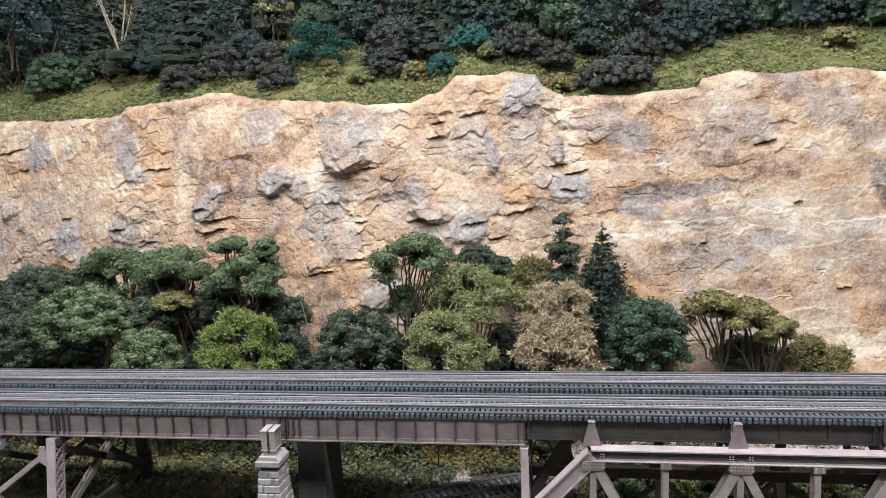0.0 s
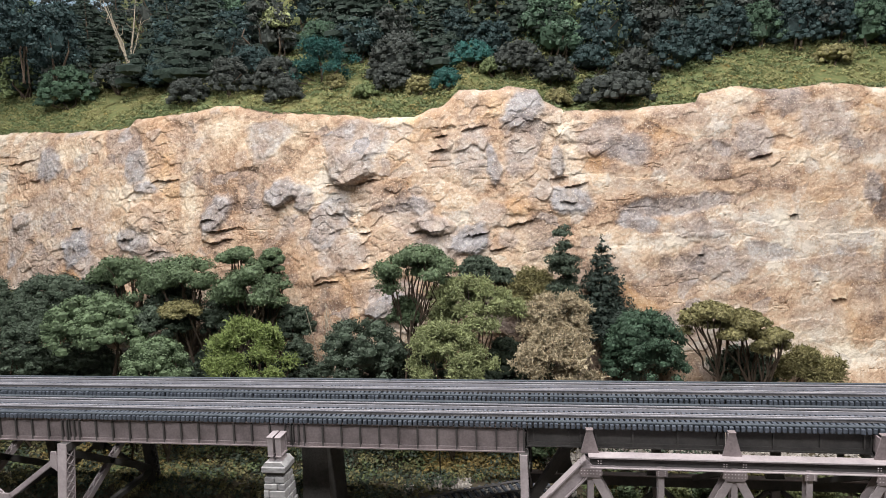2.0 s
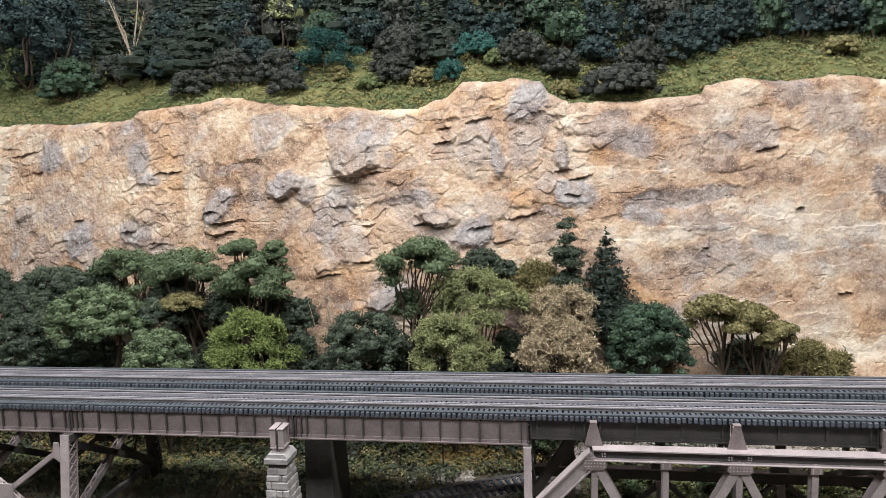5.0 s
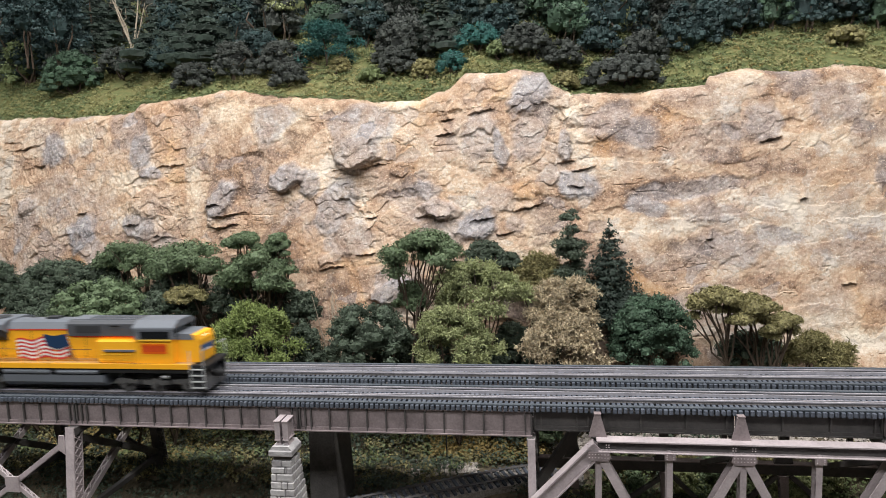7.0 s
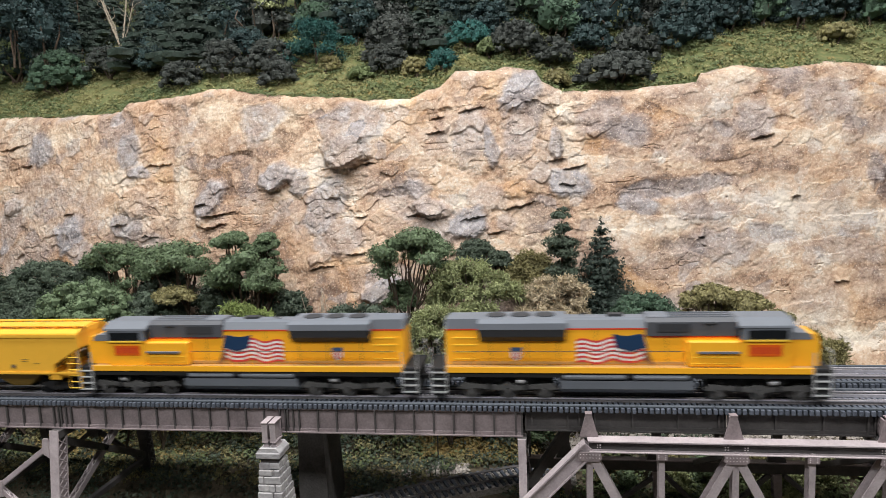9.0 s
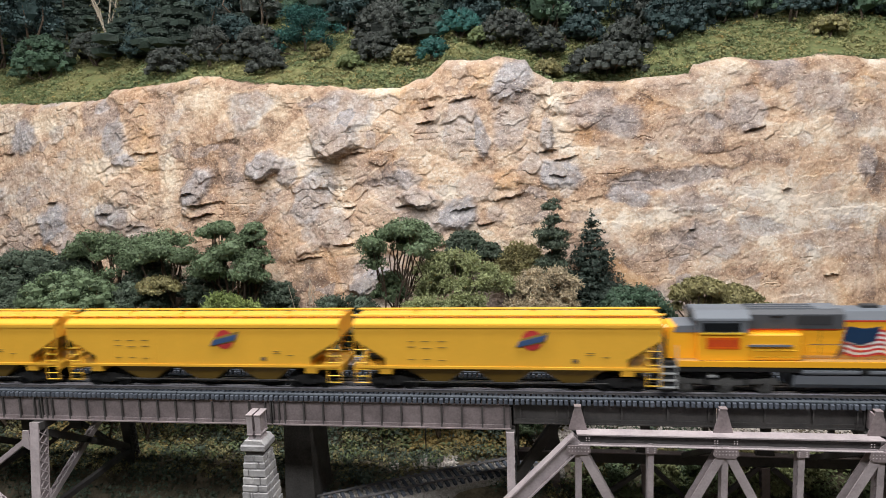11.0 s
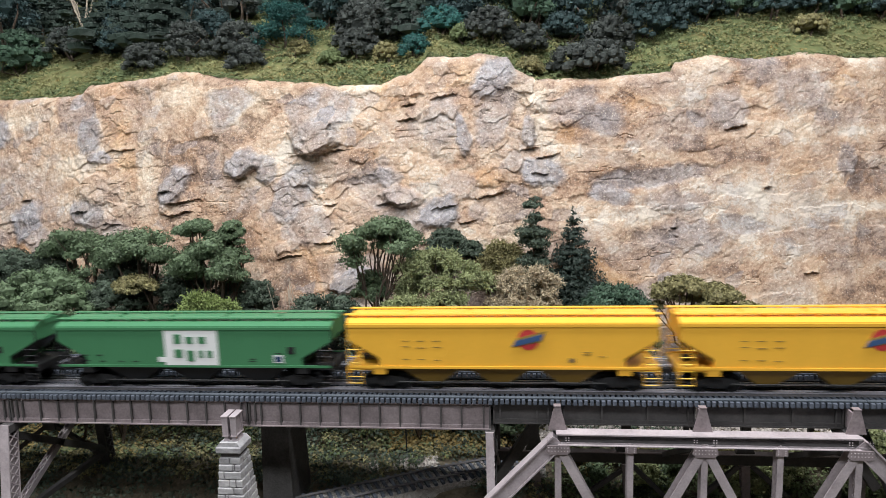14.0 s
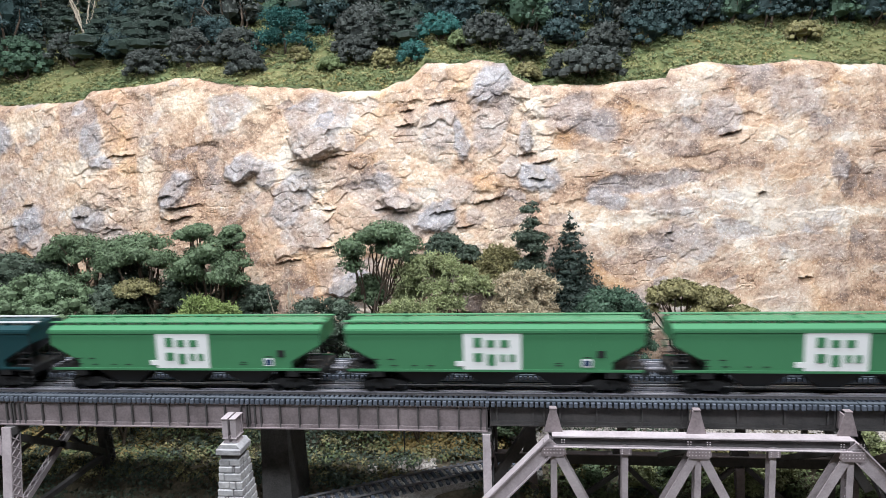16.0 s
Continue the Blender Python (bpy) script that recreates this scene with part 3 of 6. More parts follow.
def sprigs(rng, centres, radii, n, length, mat, name):
    """Lacy winding twiglets."""
    vs = []
    pick = rng.integers(0, len(centres), n)
    d = rng.normal(size=(n, 3))
    d /= np.linalg.norm(d, axis=1)[:, None]
    d[:, 2] = np.where(d[:, 2] < -0.3, -d[:, 2], d[:, 2])
    p = np.asarray(centres)[pick] + d * np.asarray(radii)[pick] * (0.6 + 0.38 * rng.random(n))[:, None]
    w = d * 0.5 + rng.normal(size=(n, 3)) * 0.6 + np.array([0, 0, 0.2])
    q = p + rng.normal(size=(n, 3)) * length * 0.3
    wide = 0.0006 + 0.0003 * rng.random(n)[:, None]
    for k in range(4):
        w = w / np.linalg.norm(w, axis=1)[:, None] + rng.normal(size=(n, 3)) * 0.55
        w /= np.linalg.norm(w, axis=1)[:, None]
        s = np.cross(w, rng.normal(size=(n, 3)))
        s /= np.linalg.norm(s, axis=1)[:, None]
        e = q + w * length * (0.22 + 0.2 * rng.random(n))[:, None]
        r = wide * (1.25 - 0.2 * k)
        u = np.cross(w, s)
        vs.append(np.stack([q - s * r, q + s * r, e + u * r], 1))
        vs.append(np.stack([q + u * r, e - s * r * 0.8, e + s * r * 0.8], 1))
        q = e
    v = np.concatenate(vs).reshape(-1, 3)
    f = np.arange(len(v)).reshape(-1, 3)
    o = len(v)
    parts_v, parts_f = [v], [f]
    for c, r in zip(centres, radii):
        bv, bf = blob(rng, c, r, 0.34)
        parts_v.append(bv), parts_f.append(bf + o)
        o += len(bv)
    return mesh_from(name, np.concatenate(parts_v), np.concatenate(parts_f), mat)


PALETTE = {"GREEN": GREEN, "DEEP": DEEP, "FRESH": FRESH, "FRESH2": LACE, "LACE": LACE, "DRY": DRY, "OLIVE": OLIVE, "OLIVE2": OLIVE, "OLIVEG": OLIVE, "BLUE": BLUE, "BLUE2": DEEP,
           "BLUEG": BLUE, "TEAL": TEAL, "PLUM": PLUM, "PLUMR": PLUM, "CONIFER": CONIFER, "CONIFER2": DEEP, "NIGHT": NIGHT, "MOSS": MOSS, "PALE_BARK": PALE_BARK}
WORDS = {"GREEN": "grey-green", "DEEP": "dark green", "FRESH": "bright yellow-green", "FRESH2": "light green", "LACE": "pale green", "DRY": "dry tan", "OLIVE": "olive brown", "OLIVE2": "olive", "OLIVEG": "brownish olive",
         "BLUE": "blue-green", "BLUE2": "deep green", "BLUEG": "blue-green", "TEAL": "teal", "PLUM": "dark plum-grey", "PLUMR": "reddish dark", "CONIFER": "dark green", "CONIFER2": "dark green", "NIGHT": "very dark green", "MOSS": "moss green", "PALE_BARK": "pale bare"}


def limb(shape, a, b, r0, r1, rng, bend=0.15):
    a, b = Vector(a), Vector(b)
    m = (a + b) / 2 + Vector(rng.normal(size=3)) * (b - a).length * bend
    shape.tube([a, m, b], [r0, (r0 + r1) / 2, r1], 5)


def tree(style, key, x, y, zc, rw, rh, base, seed, where, fine=1.0, group=""):
    """A tree or bush whose crown is centred at zc, rw wide and rh high to each side, rooted at base."""
    rng = np.random.default_rng(seed)
    rw, rh = (rw * 1.06, rh * 1.12) if style in ("bush", "lacebush", "lace") else (rw * 1.02, rh * 1.05) if style not in ("spruce", "tiers") else (rw * (1.85 if style == "spruce" else 1.4), rh)
    mat, word = PALETTE[key], WORDS[key]
    if style in ("bush", "lacebush"):
        root = thing("bush", f"{word} rounded bushy foliage shrub {where}", "bush", pose(x, y, base), group)
        k = int((34 + 2000 * rw) * (1.0 if fine >= 0.6 else 0.45))
        c, r = [], []
        for i in range(k):
            a, h = rng.random() * 2 * np.pi, rng.random() ** 0.8
            q = 0.88 * np.sqrt(1 - (h * 0.94) ** 2) * np.sqrt(rng.random() * 0.45 + 0.55)
            c.append((rw * q * np.cos(a) * 1.02, rw * 0.8 * q * np.sin(a), zc - base + rh * (h * 1.45 - 0.72)))
            s = (rw * (0.06 + 0.09 * rng.random()) + 0.0030) * (1.0 if fine >= 0.6 else 1.4)
            r.append((s, s, min(s * 0.8, rh * 0.5)))
        c.append((0, 0, zc - base - rh * 0.15)), r.append((rw * 0.74, rw * 0.55, rh * 0.74))
        n = int(fine * (3000 + 3.6e6 * rw * rh))
        size = (0.0011 if fine >= 0.6 else 0.0021) if style == "bush" else 0.0018
        part("crown", crown_mesh(rng, "crown", c, r, n, size, mat, 0.60 if fine >= 0.6 else 0.45, shell=0.62), None, root)
        t = Shape()
        for i in range(3):
            limb(t, (rng.normal() * 0.003, rng.normal() * 0.003, -0.004), (rng.normal() * rw * 0.3, rng.normal() * rw * 0.3, zc - base), 0.0016, 0.0007, rng)
        part("trunk", t, BARK, root)
    elif style == "umbrella":
        root = thing("tree", f"{word} flat-topped tree with clumped foliage {where}", "tree", pose(x, y, base), group)
        k = max(16, int(rw * 900))
        c, r, t = [], [], Shape()
        foot = (rng.normal() * 0.004, 0, -0.004)
        fork = Vector((rng.normal() * rw * 0.2, 0, (zc - base) * 0.5 - rh * 0.5))
        limb(t, foot, fork, 0.0022, 0.0017, rng, 0.05)
        for i in range(k):
            u = ((i * 0.618) % 1.0) * 2 - 1
            arch = 1 - 0.8 * u * u
            p = (u * rw * 0.80, rng.normal() * rw * 0.35, zc - base + rh * (arch * 1.15 - 0.50 - 0.9 * rng.random() * (i % 2 == 0) + 0.2 * rng.normal()))
            s = rw * (0.14 + 0.15 * rng.random()) + 0.0040
            c.append(p), r.append((s, s * 0.9, s * 0.66))
            mid = fork + (Vector(p) - fork) * 0.5 + Vector((0, 0, -0.15 * rh))
            if i % 3:
                continue
            limb(t, fork, mid, 0.0011, 0.0008, rng, 0.08)
            limb(t, mid, p, 0.001, 0.0005, rng, 0.08)
            for q in range(1):
                limb(t, mid, Vector(p) + Vector((rng.normal() * s * 0.5, rng.normal() * s * 0.5, 0)), 0.0007, 0.0003, rng, 0.1)
        n = int(fine * (3000 + 3.0e6 * rw * rh))
        part("crown", crown_mesh(rng, "crown", c, r, int(n * 2.0), 0.0012, mat, 0.62, shell=0.66), None, root)
        part("trunk", t, BARK, root)
    elif style == "lace":
        root = thing("tree", f"{word} lacy feathery foliage tree {where}", "tree", pose(x, y, base), group)
        k, c, r, t = int(18 + rw * 460), [], [], Shape()
        for i in range(k):
            a, h = rng.random() * 2 * np.pi, rng.random()
            q = (0.88 * np.sqrt(1 - h ** 2.0) + 0.06) * np.sqrt(0.3 + 0.7 * rng.random()) * (0.85 + 0.3 * rng.random())
            p = (rw * q * np.cos(a), rw * 0.65 * q * np.sin(a), zc - base + rh * (h * 1.62 - 0.80))
            s = 0.0045 + 0.005 * rng.random()
            c.append(p), r.append((s, s, s * 0.75))
            if i % 7 == 0:
                limb(t, (0, 0, -0.004 + (zc - base) * 0.3 * rng.random()), p, 0.0012, 0.0004, rng, 0.1)
        part("crown", sprigs(rng, c, r, int(fine * 150 * k ** 0.9), 0.0052, mat, "crown"), None, root)
        part("trunk", t, BARK if key != "DRY" else PALE_BARK, root)
    elif style in ("spruce", "tiers"):
        root = thing("conifer", f"{word} {'narrow pointed' if style == 'spruce' else 'tiered tufted'} conifer {where}", "conifer", pose(x, y, base), group)
        top, low = zc + rh - base, max(zc - rh - base, 0.004)
        c, r = [], []
        levels = 26 if style == "spruce" else 8
        for i in range(levels):
            h = i / (levels - 1)
            z = low + (top - low) * h
            w = rw * ((1 - h) ** 0.8 * (0.95 + 0.4 * rng.random()) + 0.05 if style == "spruce" else (1.0 - 0.45 * h) * (0.6 + 0.6 * rng.random()))
            m = 7 if style == "spruce" else 4
            for j in range(m):
                a = 2 * np.pi * (j + rng.random() * 0.8) / m
                q = 0.5 * (0.7 + 0.6 * rng.random())
                c.append((w * q * np.cos(a), w * q * np.sin(a), z - w * 0.12 + 0.003 * rng.normal()))
                s = w * (0.30 + 0.3 * rng.random() + (0.14 if style == "tiers" else 0)) + 0.0012
                r.append((s, s, max(0.0022, s * 0.42) if style == "spruce" else s * 0.6))
        part("crown", crown_mesh(rng, "crown", c, r, int(fine * 11000), 0.0016, mat, 0.35, slim=0.6, shell=0.4), None, root)
        part("trunk", Shape().tube([(0, 0, -0.004), (0, 0, top * 0.98)], [0.0022, 0.0005], 6), BARK, root)
    else:
        root = thing("bare_shrub" if style == "twigs" else "bare_tree", f"{word} leafless thin branching {'shrub' if style == 'twigs' else 'tree'} {where}", "tree", pose(x, y, base), group)
        t = Shape()
        top = zc + rh - base
        for i in range(9 if style == "twigs" else 5):
            a = Vector((rng.normal() * 0.002, rng.normal() * 0.002, -0.004))
            b = Vector((rw * (rng.random() * 2 - 1), rw * 0.4 * rng.normal(), top * (0.6 + 0.4 * rng.random())))
            limb(t, a, b, 0.0007 if style == "twigs" else 0.0016, 0.0003, rng, 0.05)
            for j in range(4):
                q = a.lerp(b, 0.35 + 0.15 * j)
                limb(t, q, q + Vector((rng.normal() * rw * 0.3, rng.normal() * rw * 0.2, top * 0.2 * rng.random())), 0.0004, 0.0002, rng, 0.1)
        part("branch", t, mat, root)
    return root


def scatter(name, label, category, mat, centres, radius, n, size, seed, slim=0.7):
    """Low tufts of turf or scrub on the ground: one object of countless blades."""
    rng = np.random.default_rng(seed)
    c = np.asarray(centres)
    r = np.repeat((radius * (0.6 + 0.8 * rng.random(len(c))))[:, None], 3, 1) * np.array([1.2, 1.2, 0.8])
    v, f = leaves(rng, c, r, n, size, slim=slim, shell=0.3, up=0.6)
    return tagged(new(name, mesh_from(name, v, f, mat)), label, category, kind="stuff")


def on_ground(fz, rng, n, x0, x1, y0, y1, keep=None):
    x, y = x0 + (x1 - x0) * rng.random(n), y0 + (y1 - y0) * rng.random(n)
    p = np.stack([x, y, fz(x, y)], -1)
    return p if keep is None else p[keep(x, y)]


# crowns: style, colour, x, y, height of the centre, half width, half height
FRONT_WEST = [
    ("bush", "DEEP", -0.470, 0.205, 0.022, 0.045, 0.032),
    ("bush", "DEEP", -0.535, 0.215, 0.040, 0.040, 0.034),
    ("bush", "DEEP", -0.405, 0.215, 0.045, 0.035, 0.024),
    # Dark fill bushes, added to stand for the shaded gap under the flat crowns
    ("bush", "DEEP", -0.250, 0.205, 0.030, 0.032, 0.026),
    ("bush", "DEEP", -0.315, 0.212, 0.040, 0.032, 0.022),
    ("bush", "DEEP", -0.200, 0.208, 0.022, 0.022, 0.024),
    ("bush", "OLIVE", -0.513, 0.23, 0.041, 0.010, 0.013),
    ("bush", "DEEP", -0.463, 0.225, 0.049, 0.045, 0.022),
    ("umbrella", "GREEN", -0.367, 0.215, 0.071, 0.037, 0.013),
    ("umbrella", "GREEN", -0.303, 0.203, 0.067, 0.041, 0.017),
    ("umbrella", "GREEN", -0.216, 0.188, 0.060, 0.037, 0.019),
    ("umbrella", "GREEN", -0.235, 0.2, 0.090, 0.015, 0.007),
    ("umbrella", "GREEN", -0.198, 0.198, 0.084, 0.011, 0.010),
    ("bush", "GREEN", -0.372, 0.165, 0.033, 0.054, 0.027),
    ("bush", "DEEP", -0.437, 0.145, 0.008, 0.026, 0.026),
    ("bush", "DEEP", -0.317, 0.19, 0.029, 0.035, 0.015),
    ("bush", "OLIVE", -0.289, 0.18, 0.042, 0.020, 0.007),
    ("bush", "GREEN", -0.290, 0.135, 0.004, 0.034, 0.019),
    ("lace", "FRESH", -0.206, 0.145, 0.010, 0.043, 0.025),
    ("bush", "DEEP", -0.171, 0.19, 0.026, 0.017, 0.016),
    ("bush", "DEEP", -0.164, 0.165, -0.003, 0.016, 0.020),
    ("bush", "BLUE2", -0.099, 0.155, 0.009, 0.043, 0.028),
    ("twigs", "PALE_BARK", -0.144, 0.2, 0.029, 0.022, 0.019),
    ("bush", "DEEP", -0.424, 0.2, -0.025, 0.053, 0.028),
    ("bush", "DEEP", -0.549, 0.18, 0.013, 0.041, 0.043),
    ("bush", "GREEN", -0.621, 0.22, 0.036, 0.051, 0.039),
    ("bush", "DEEP", -0.267, 0.2, -0.017, 0.022, 0.02),
]
FRONT_EAST = [
    ("bush", "DEEP", 0.150, 0.205, 0.0, 0.034, 0.032),
    ("umbrella", "GREEN", -0.049, 0.18, 0.081, 0.034, 0.013),
    ("bush", "GREEN", -0.064, 0.185, 0.037, 0.017, 0.015),
    ("lace", "LACE", 0.000, 0.17, 0.047, 0.046, 0.021),
    ("lace", "FRESH2", -0.017, 0.14, 0.011, 0.035, 0.023),
    ("bush", "DEEP", 0.003, 0.225, 0.071, 0.020, 0.012),
    ("bush", "DEEP", 0.025, 0.222, 0.063, 0.013, 0.008),
    ("lace", "OLIVEG", 0.054, 0.21, 0.051, 0.023, 0.016),
    ("lace", "DRY", 0.079, 0.17, 0.032, 0.029, 0.022),
    ("lace", "DRY", 0.075, 0.15, 0.003, 0.036, 0.021),
    ("tiers", "CONIFER2", 0.084, 0.205, 0.065, 0.016, 0.040),
    ("spruce", "CONIFER", 0.120, 0.215, 0.053, 0.017, 0.044),
    ("bush", "BLUE", 0.153, 0.175, 0.007, 0.040, 0.033),
    ("umbrella", "OLIVE", 0.210, 0.185, 0.029, 0.024, 0.012),
    ("umbrella", "OLIVE", 0.238, 0.178, 0.022, 0.020, 0.013),
    ("umbrella", "OLIVE", 0.257, 0.165, 0.012, 0.014, 0.010),
    ("lace", "OLIVEG", 0.295, 0.19, -0.017, 0.027, 0.013),
    ("bush", "DEEP", 0.245, 0.21, -0.018, 0.031, 0.014),
    ("bush", "DEEP", -0.066, 0.2, -0.019, 0.02, 0.023),
    ("bush", "DEEP", 0.029, 0.195, -0.01, 0.021, 0.02),
]
# shrubs: style, colour, x, y, foot, half width, height
HILL_WEST = [
    ("bush", "BLUEG", -0.579, 0.438, 0.275, 0.044, 0.055),
    ("bush", "PLUM", -0.512, 0.454, 0.295, 0.037, 0.037),
    ("bush", "NIGHT", -0.416, 0.416, 0.291, 0.033, 0.029),
    ("bush", "PLUM", -0.355, 0.353, 0.259, 0.028, 0.030),
    ("bush", "PLUM", -0.303, 0.355, 0.269, 0.030, 0.043),
    ("bush", "NIGHT", -0.283, 0.384, 0.292, 0.027, 0.036),
    ("bush", "PLUM", -0.243, 0.354, 0.268, 0.032, 0.039),
    ("bush", "PLUM", -0.227, 0.332, 0.253, 0.023, 0.026),
    ("bush", "NIGHT", -0.701, 0.517, 0.304, 0.035, 0.067),
    ("bush", "TEAL", -0.163, 0.428, 0.317, 0.025, 0.042),
    ("bush", "BLUEG", -0.211, 0.432, 0.321, 0.032, 0.043),
    ("bush", "PLUM", -0.860, 0.591, 0.310, 0.055, 0.074),
    ("spruce", "CONIFER", -0.439, 0.466, 0.316, 0.042, 0.092),
    ("spruce", "CONIFER", -0.364, 0.431, 0.311, 0.037, 0.102),
    ("bare", "PALE_BARK", -0.540, 0.527, 0.341, 0.033, 0.103),
    ("bush", "NIGHT", -0.655, 0.539, 0.330, 0.050, 0.095),
]
HILL_EAST = [
    ("bush", "NIGHT", 0.273, 0.389, 0.289, 0.028, 0.052),
    ("bush", "BLUEG", 0.312, 0.403, 0.292, 0.028, 0.050),
    ("bush", "NIGHT", 0.352, 0.409, 0.294, 0.030, 0.053),
    ("bush", "NIGHT", 0.397, 0.426, 0.298, 0.029, 0.051),
    ("bush", "BLUEG", 0.435, 0.424, 0.289, 0.028, 0.053),
    ("bush", "NIGHT", 0.475, 0.430, 0.288, 0.032, 0.053),
    ("bush", "NIGHT", 0.245, 0.372, 0.280, 0.021, 0.042),
    ("bush", "NIGHT", 0.013, 0.369, 0.294, 0.025, 0.043),
    ("bush", "NIGHT", -0.036, 0.411, 0.313, 0.027, 0.049),
    ("bush", "BLUEG", 0.089, 0.401, 0.295, 0.030, 0.047),
    ("grass", "TEAL", -0.192, 0.366, 0.276, 0.043, 0.055),
    ("bush", "OLIVE", -0.172, 0.353, 0.266, 0.013, 0.018),
    ("bush", "PLUM", -0.099, 0.371, 0.276, 0.039, 0.052),
    ("bush", "PLUM", -0.101, 0.348, 0.261, 0.025, 0.031),
    ("bush", "PLUM", -0.052, 0.383, 0.289, 0.020, 0.029),
    ("bush", "TEAL", -0.037, 0.331, 0.258, 0.018, 0.022),
    ("bush", "OLIVE", -0.070, 0.339, 0.256, 0.015, 0.018),
    ("bush", "TEAL", -0.011, 0.353, 0.286, 0.026, 0.025),
    ("bush", "PLUM", 0.042, 0.332, 0.270, 0.031, 0.034),
    ("bush", "PLUM", 0.078, 0.338, 0.257, 0.027, 0.029),
    ("bush", "NIGHT", 0.122, 0.368, 0.271, 0.028, 0.030),
    ("bush", "PLUM", 0.168, 0.350, 0.256, 0.029, 0.034),
    ("bush", "PLUM", 0.143, 0.314, 0.232, 0.043, 0.030),
    ("bush", "NIGHT", 0.221, 0.368, 0.267, 0.034, 0.059),
    ("bush", "OLIVEG", 0.083, 0.304, 0.232, 0.014, 0.016),
    ("bush", "OLIVE", 0.210, 0.375, 0.272, 0.014, 0.015),
    ("bush", "OLIVEG", 0.380, 0.380, 0.270, 0.021, 0.017),
    ("bush", "MOSS", 0.015, 0.341, 0.275, 0.015, 0.015),
    ("bush", "MOSS", -0.131, 0.338, 0.255, 0.016, 0.013),
]
for i, (style, key, x, y, zc, rw, rh) in enumerate(FRONT_WEST + FRONT_EAST):
    b = float(ground_z(np.array([x]), np.array([y]))[0])
    tree(style, key, x, y, zc, rw, rh, b - 0.001, 100 + i, "below the cliff", 1.3, "trees along the cliff foot")
# Row of dark fill bushes added for the shadow and scrub below the crowns
for i in range(20):
    x, y = -0.60 + 0.0345 * i, 0.186 + 0.018 * ((i * 0.618) % 1)
    b = float(ground_z(np.array([x]), np.array([y]))[0])
    tree("bush", "DEEP", x, y, b + 0.030, 0.026, 0.030, b - 0.001, 200 + i, "in the shade below the cliff", 0.6, "undergrowth along the cliff foot")
for i, (style, key, x, y, b, rw, h) in enumerate(HILL_WEST + HILL_EAST):
    style = "grassbush" if style == "grass" else style
    if style == "grassbush":
        tree("lace", key, x, y, b + h * 0.45, rw, h * 0.5, b - 0.002, 300 + i, "on the grassy slope", 0.6, "shrubs above the cliff")
    else:
        tree(style, key, x, y, b + h * 0.5, rw, h * 0.55, b - 0.002, 300 + i, "on the grassy slope", 0.62, "shrubs above the cliff")


def build_woods():
    """The dense dark woods that close the top of the slope."""
    rng = np.random.default_rng(77)
    for row, (d0, step) in enumerate(((0.112, 0.050), (0.150, 0.052), (0.195, 0.060), (0.25, 0.075), (0.32, 0.09))):
        x = -1.08 + 0.02 * row
        while x < 0.75:
            x += step * (0.7 + 0.6 * rng.random())
            d = d0 + 0.022 * (rng.random() - 0.5)
            y = float(cliff_y(x, 0.24)) + d
            b = float(hill_z(np.array([x]), np.array([y]))[0])
            w, h = 0.026 + 0.018 * rng.random(), 0.050 + 0.032 * rng.random() + 0.008 * row
            if row == 0 and x <= 0.2 and rng.random() < 0.3:
                continue
            if row == 0 and x > 0.2:
                y += 0.012
            clear = False
            for (ax, ay), (bx, by) in (((-0.43, 0.36), (-0.545, 0.535)), ((-0.215, 0.36), (-0.337, 0.585))):
                f = min(max((y - ay) / (by - ay), 0), 1)
                clear = clear or (y < by + 0.004 and abs(x - (ax + (bx - ax) * f)) < (0.036 if ax < -0.4 else 0.02))
            if clear and row < 4:
                continue
            kind = rng.random()
            style, key = ("spruce", "CONIFER") if kind < 0.2 else ("bush", "NIGHT" if kind < 0.70 else "BLUEG" if kind < 0.8 else "PLUM" if kind < 0.96 else "MOSS")
            if style == "spruce":
                w, h = w * 0.85, h * 1.25
            tree(style, key, x, y, b + h * 0.5, w, h * 0.55, b - 0.003, 500 + int((x + 2) * 1000) + row, "in the dense hilltop woods", 0.22 if row < 3 else 0.08, "woods on the hilltop")


tree("lacebush", "LACE", -0.266, 0.418, 0.367, 0.020, 0.013, 0.312, 481, "among the hilltop woods", 0.8, "shrubs above the cliff")
for i, (x, y, zc, base) in enumerate(((-0.66, 0.46, 0.392, 0.318), (-0.74, 0.52, 0.41, 0.345), (-0.585, 0.43, 0.372, 0.305), (-0.82, 0.56, 0.43, 0.36))):
    tree("bush", "NIGHT", x, y, zc, 0.040, 0.048, base, 485 + i, "in the dense hilltop woods", 0.3, "woods on the hilltop")
build_woods()


# ---- bridge ----
TIE_STEP = 0.0035
DECKS = [(0.0, 0.042), (0.0508, 0.0928)]
JOINTS = [-0.453, -0.281, -0.109, 0.0525]
TRACK_Y = [0.021, 0.0718]


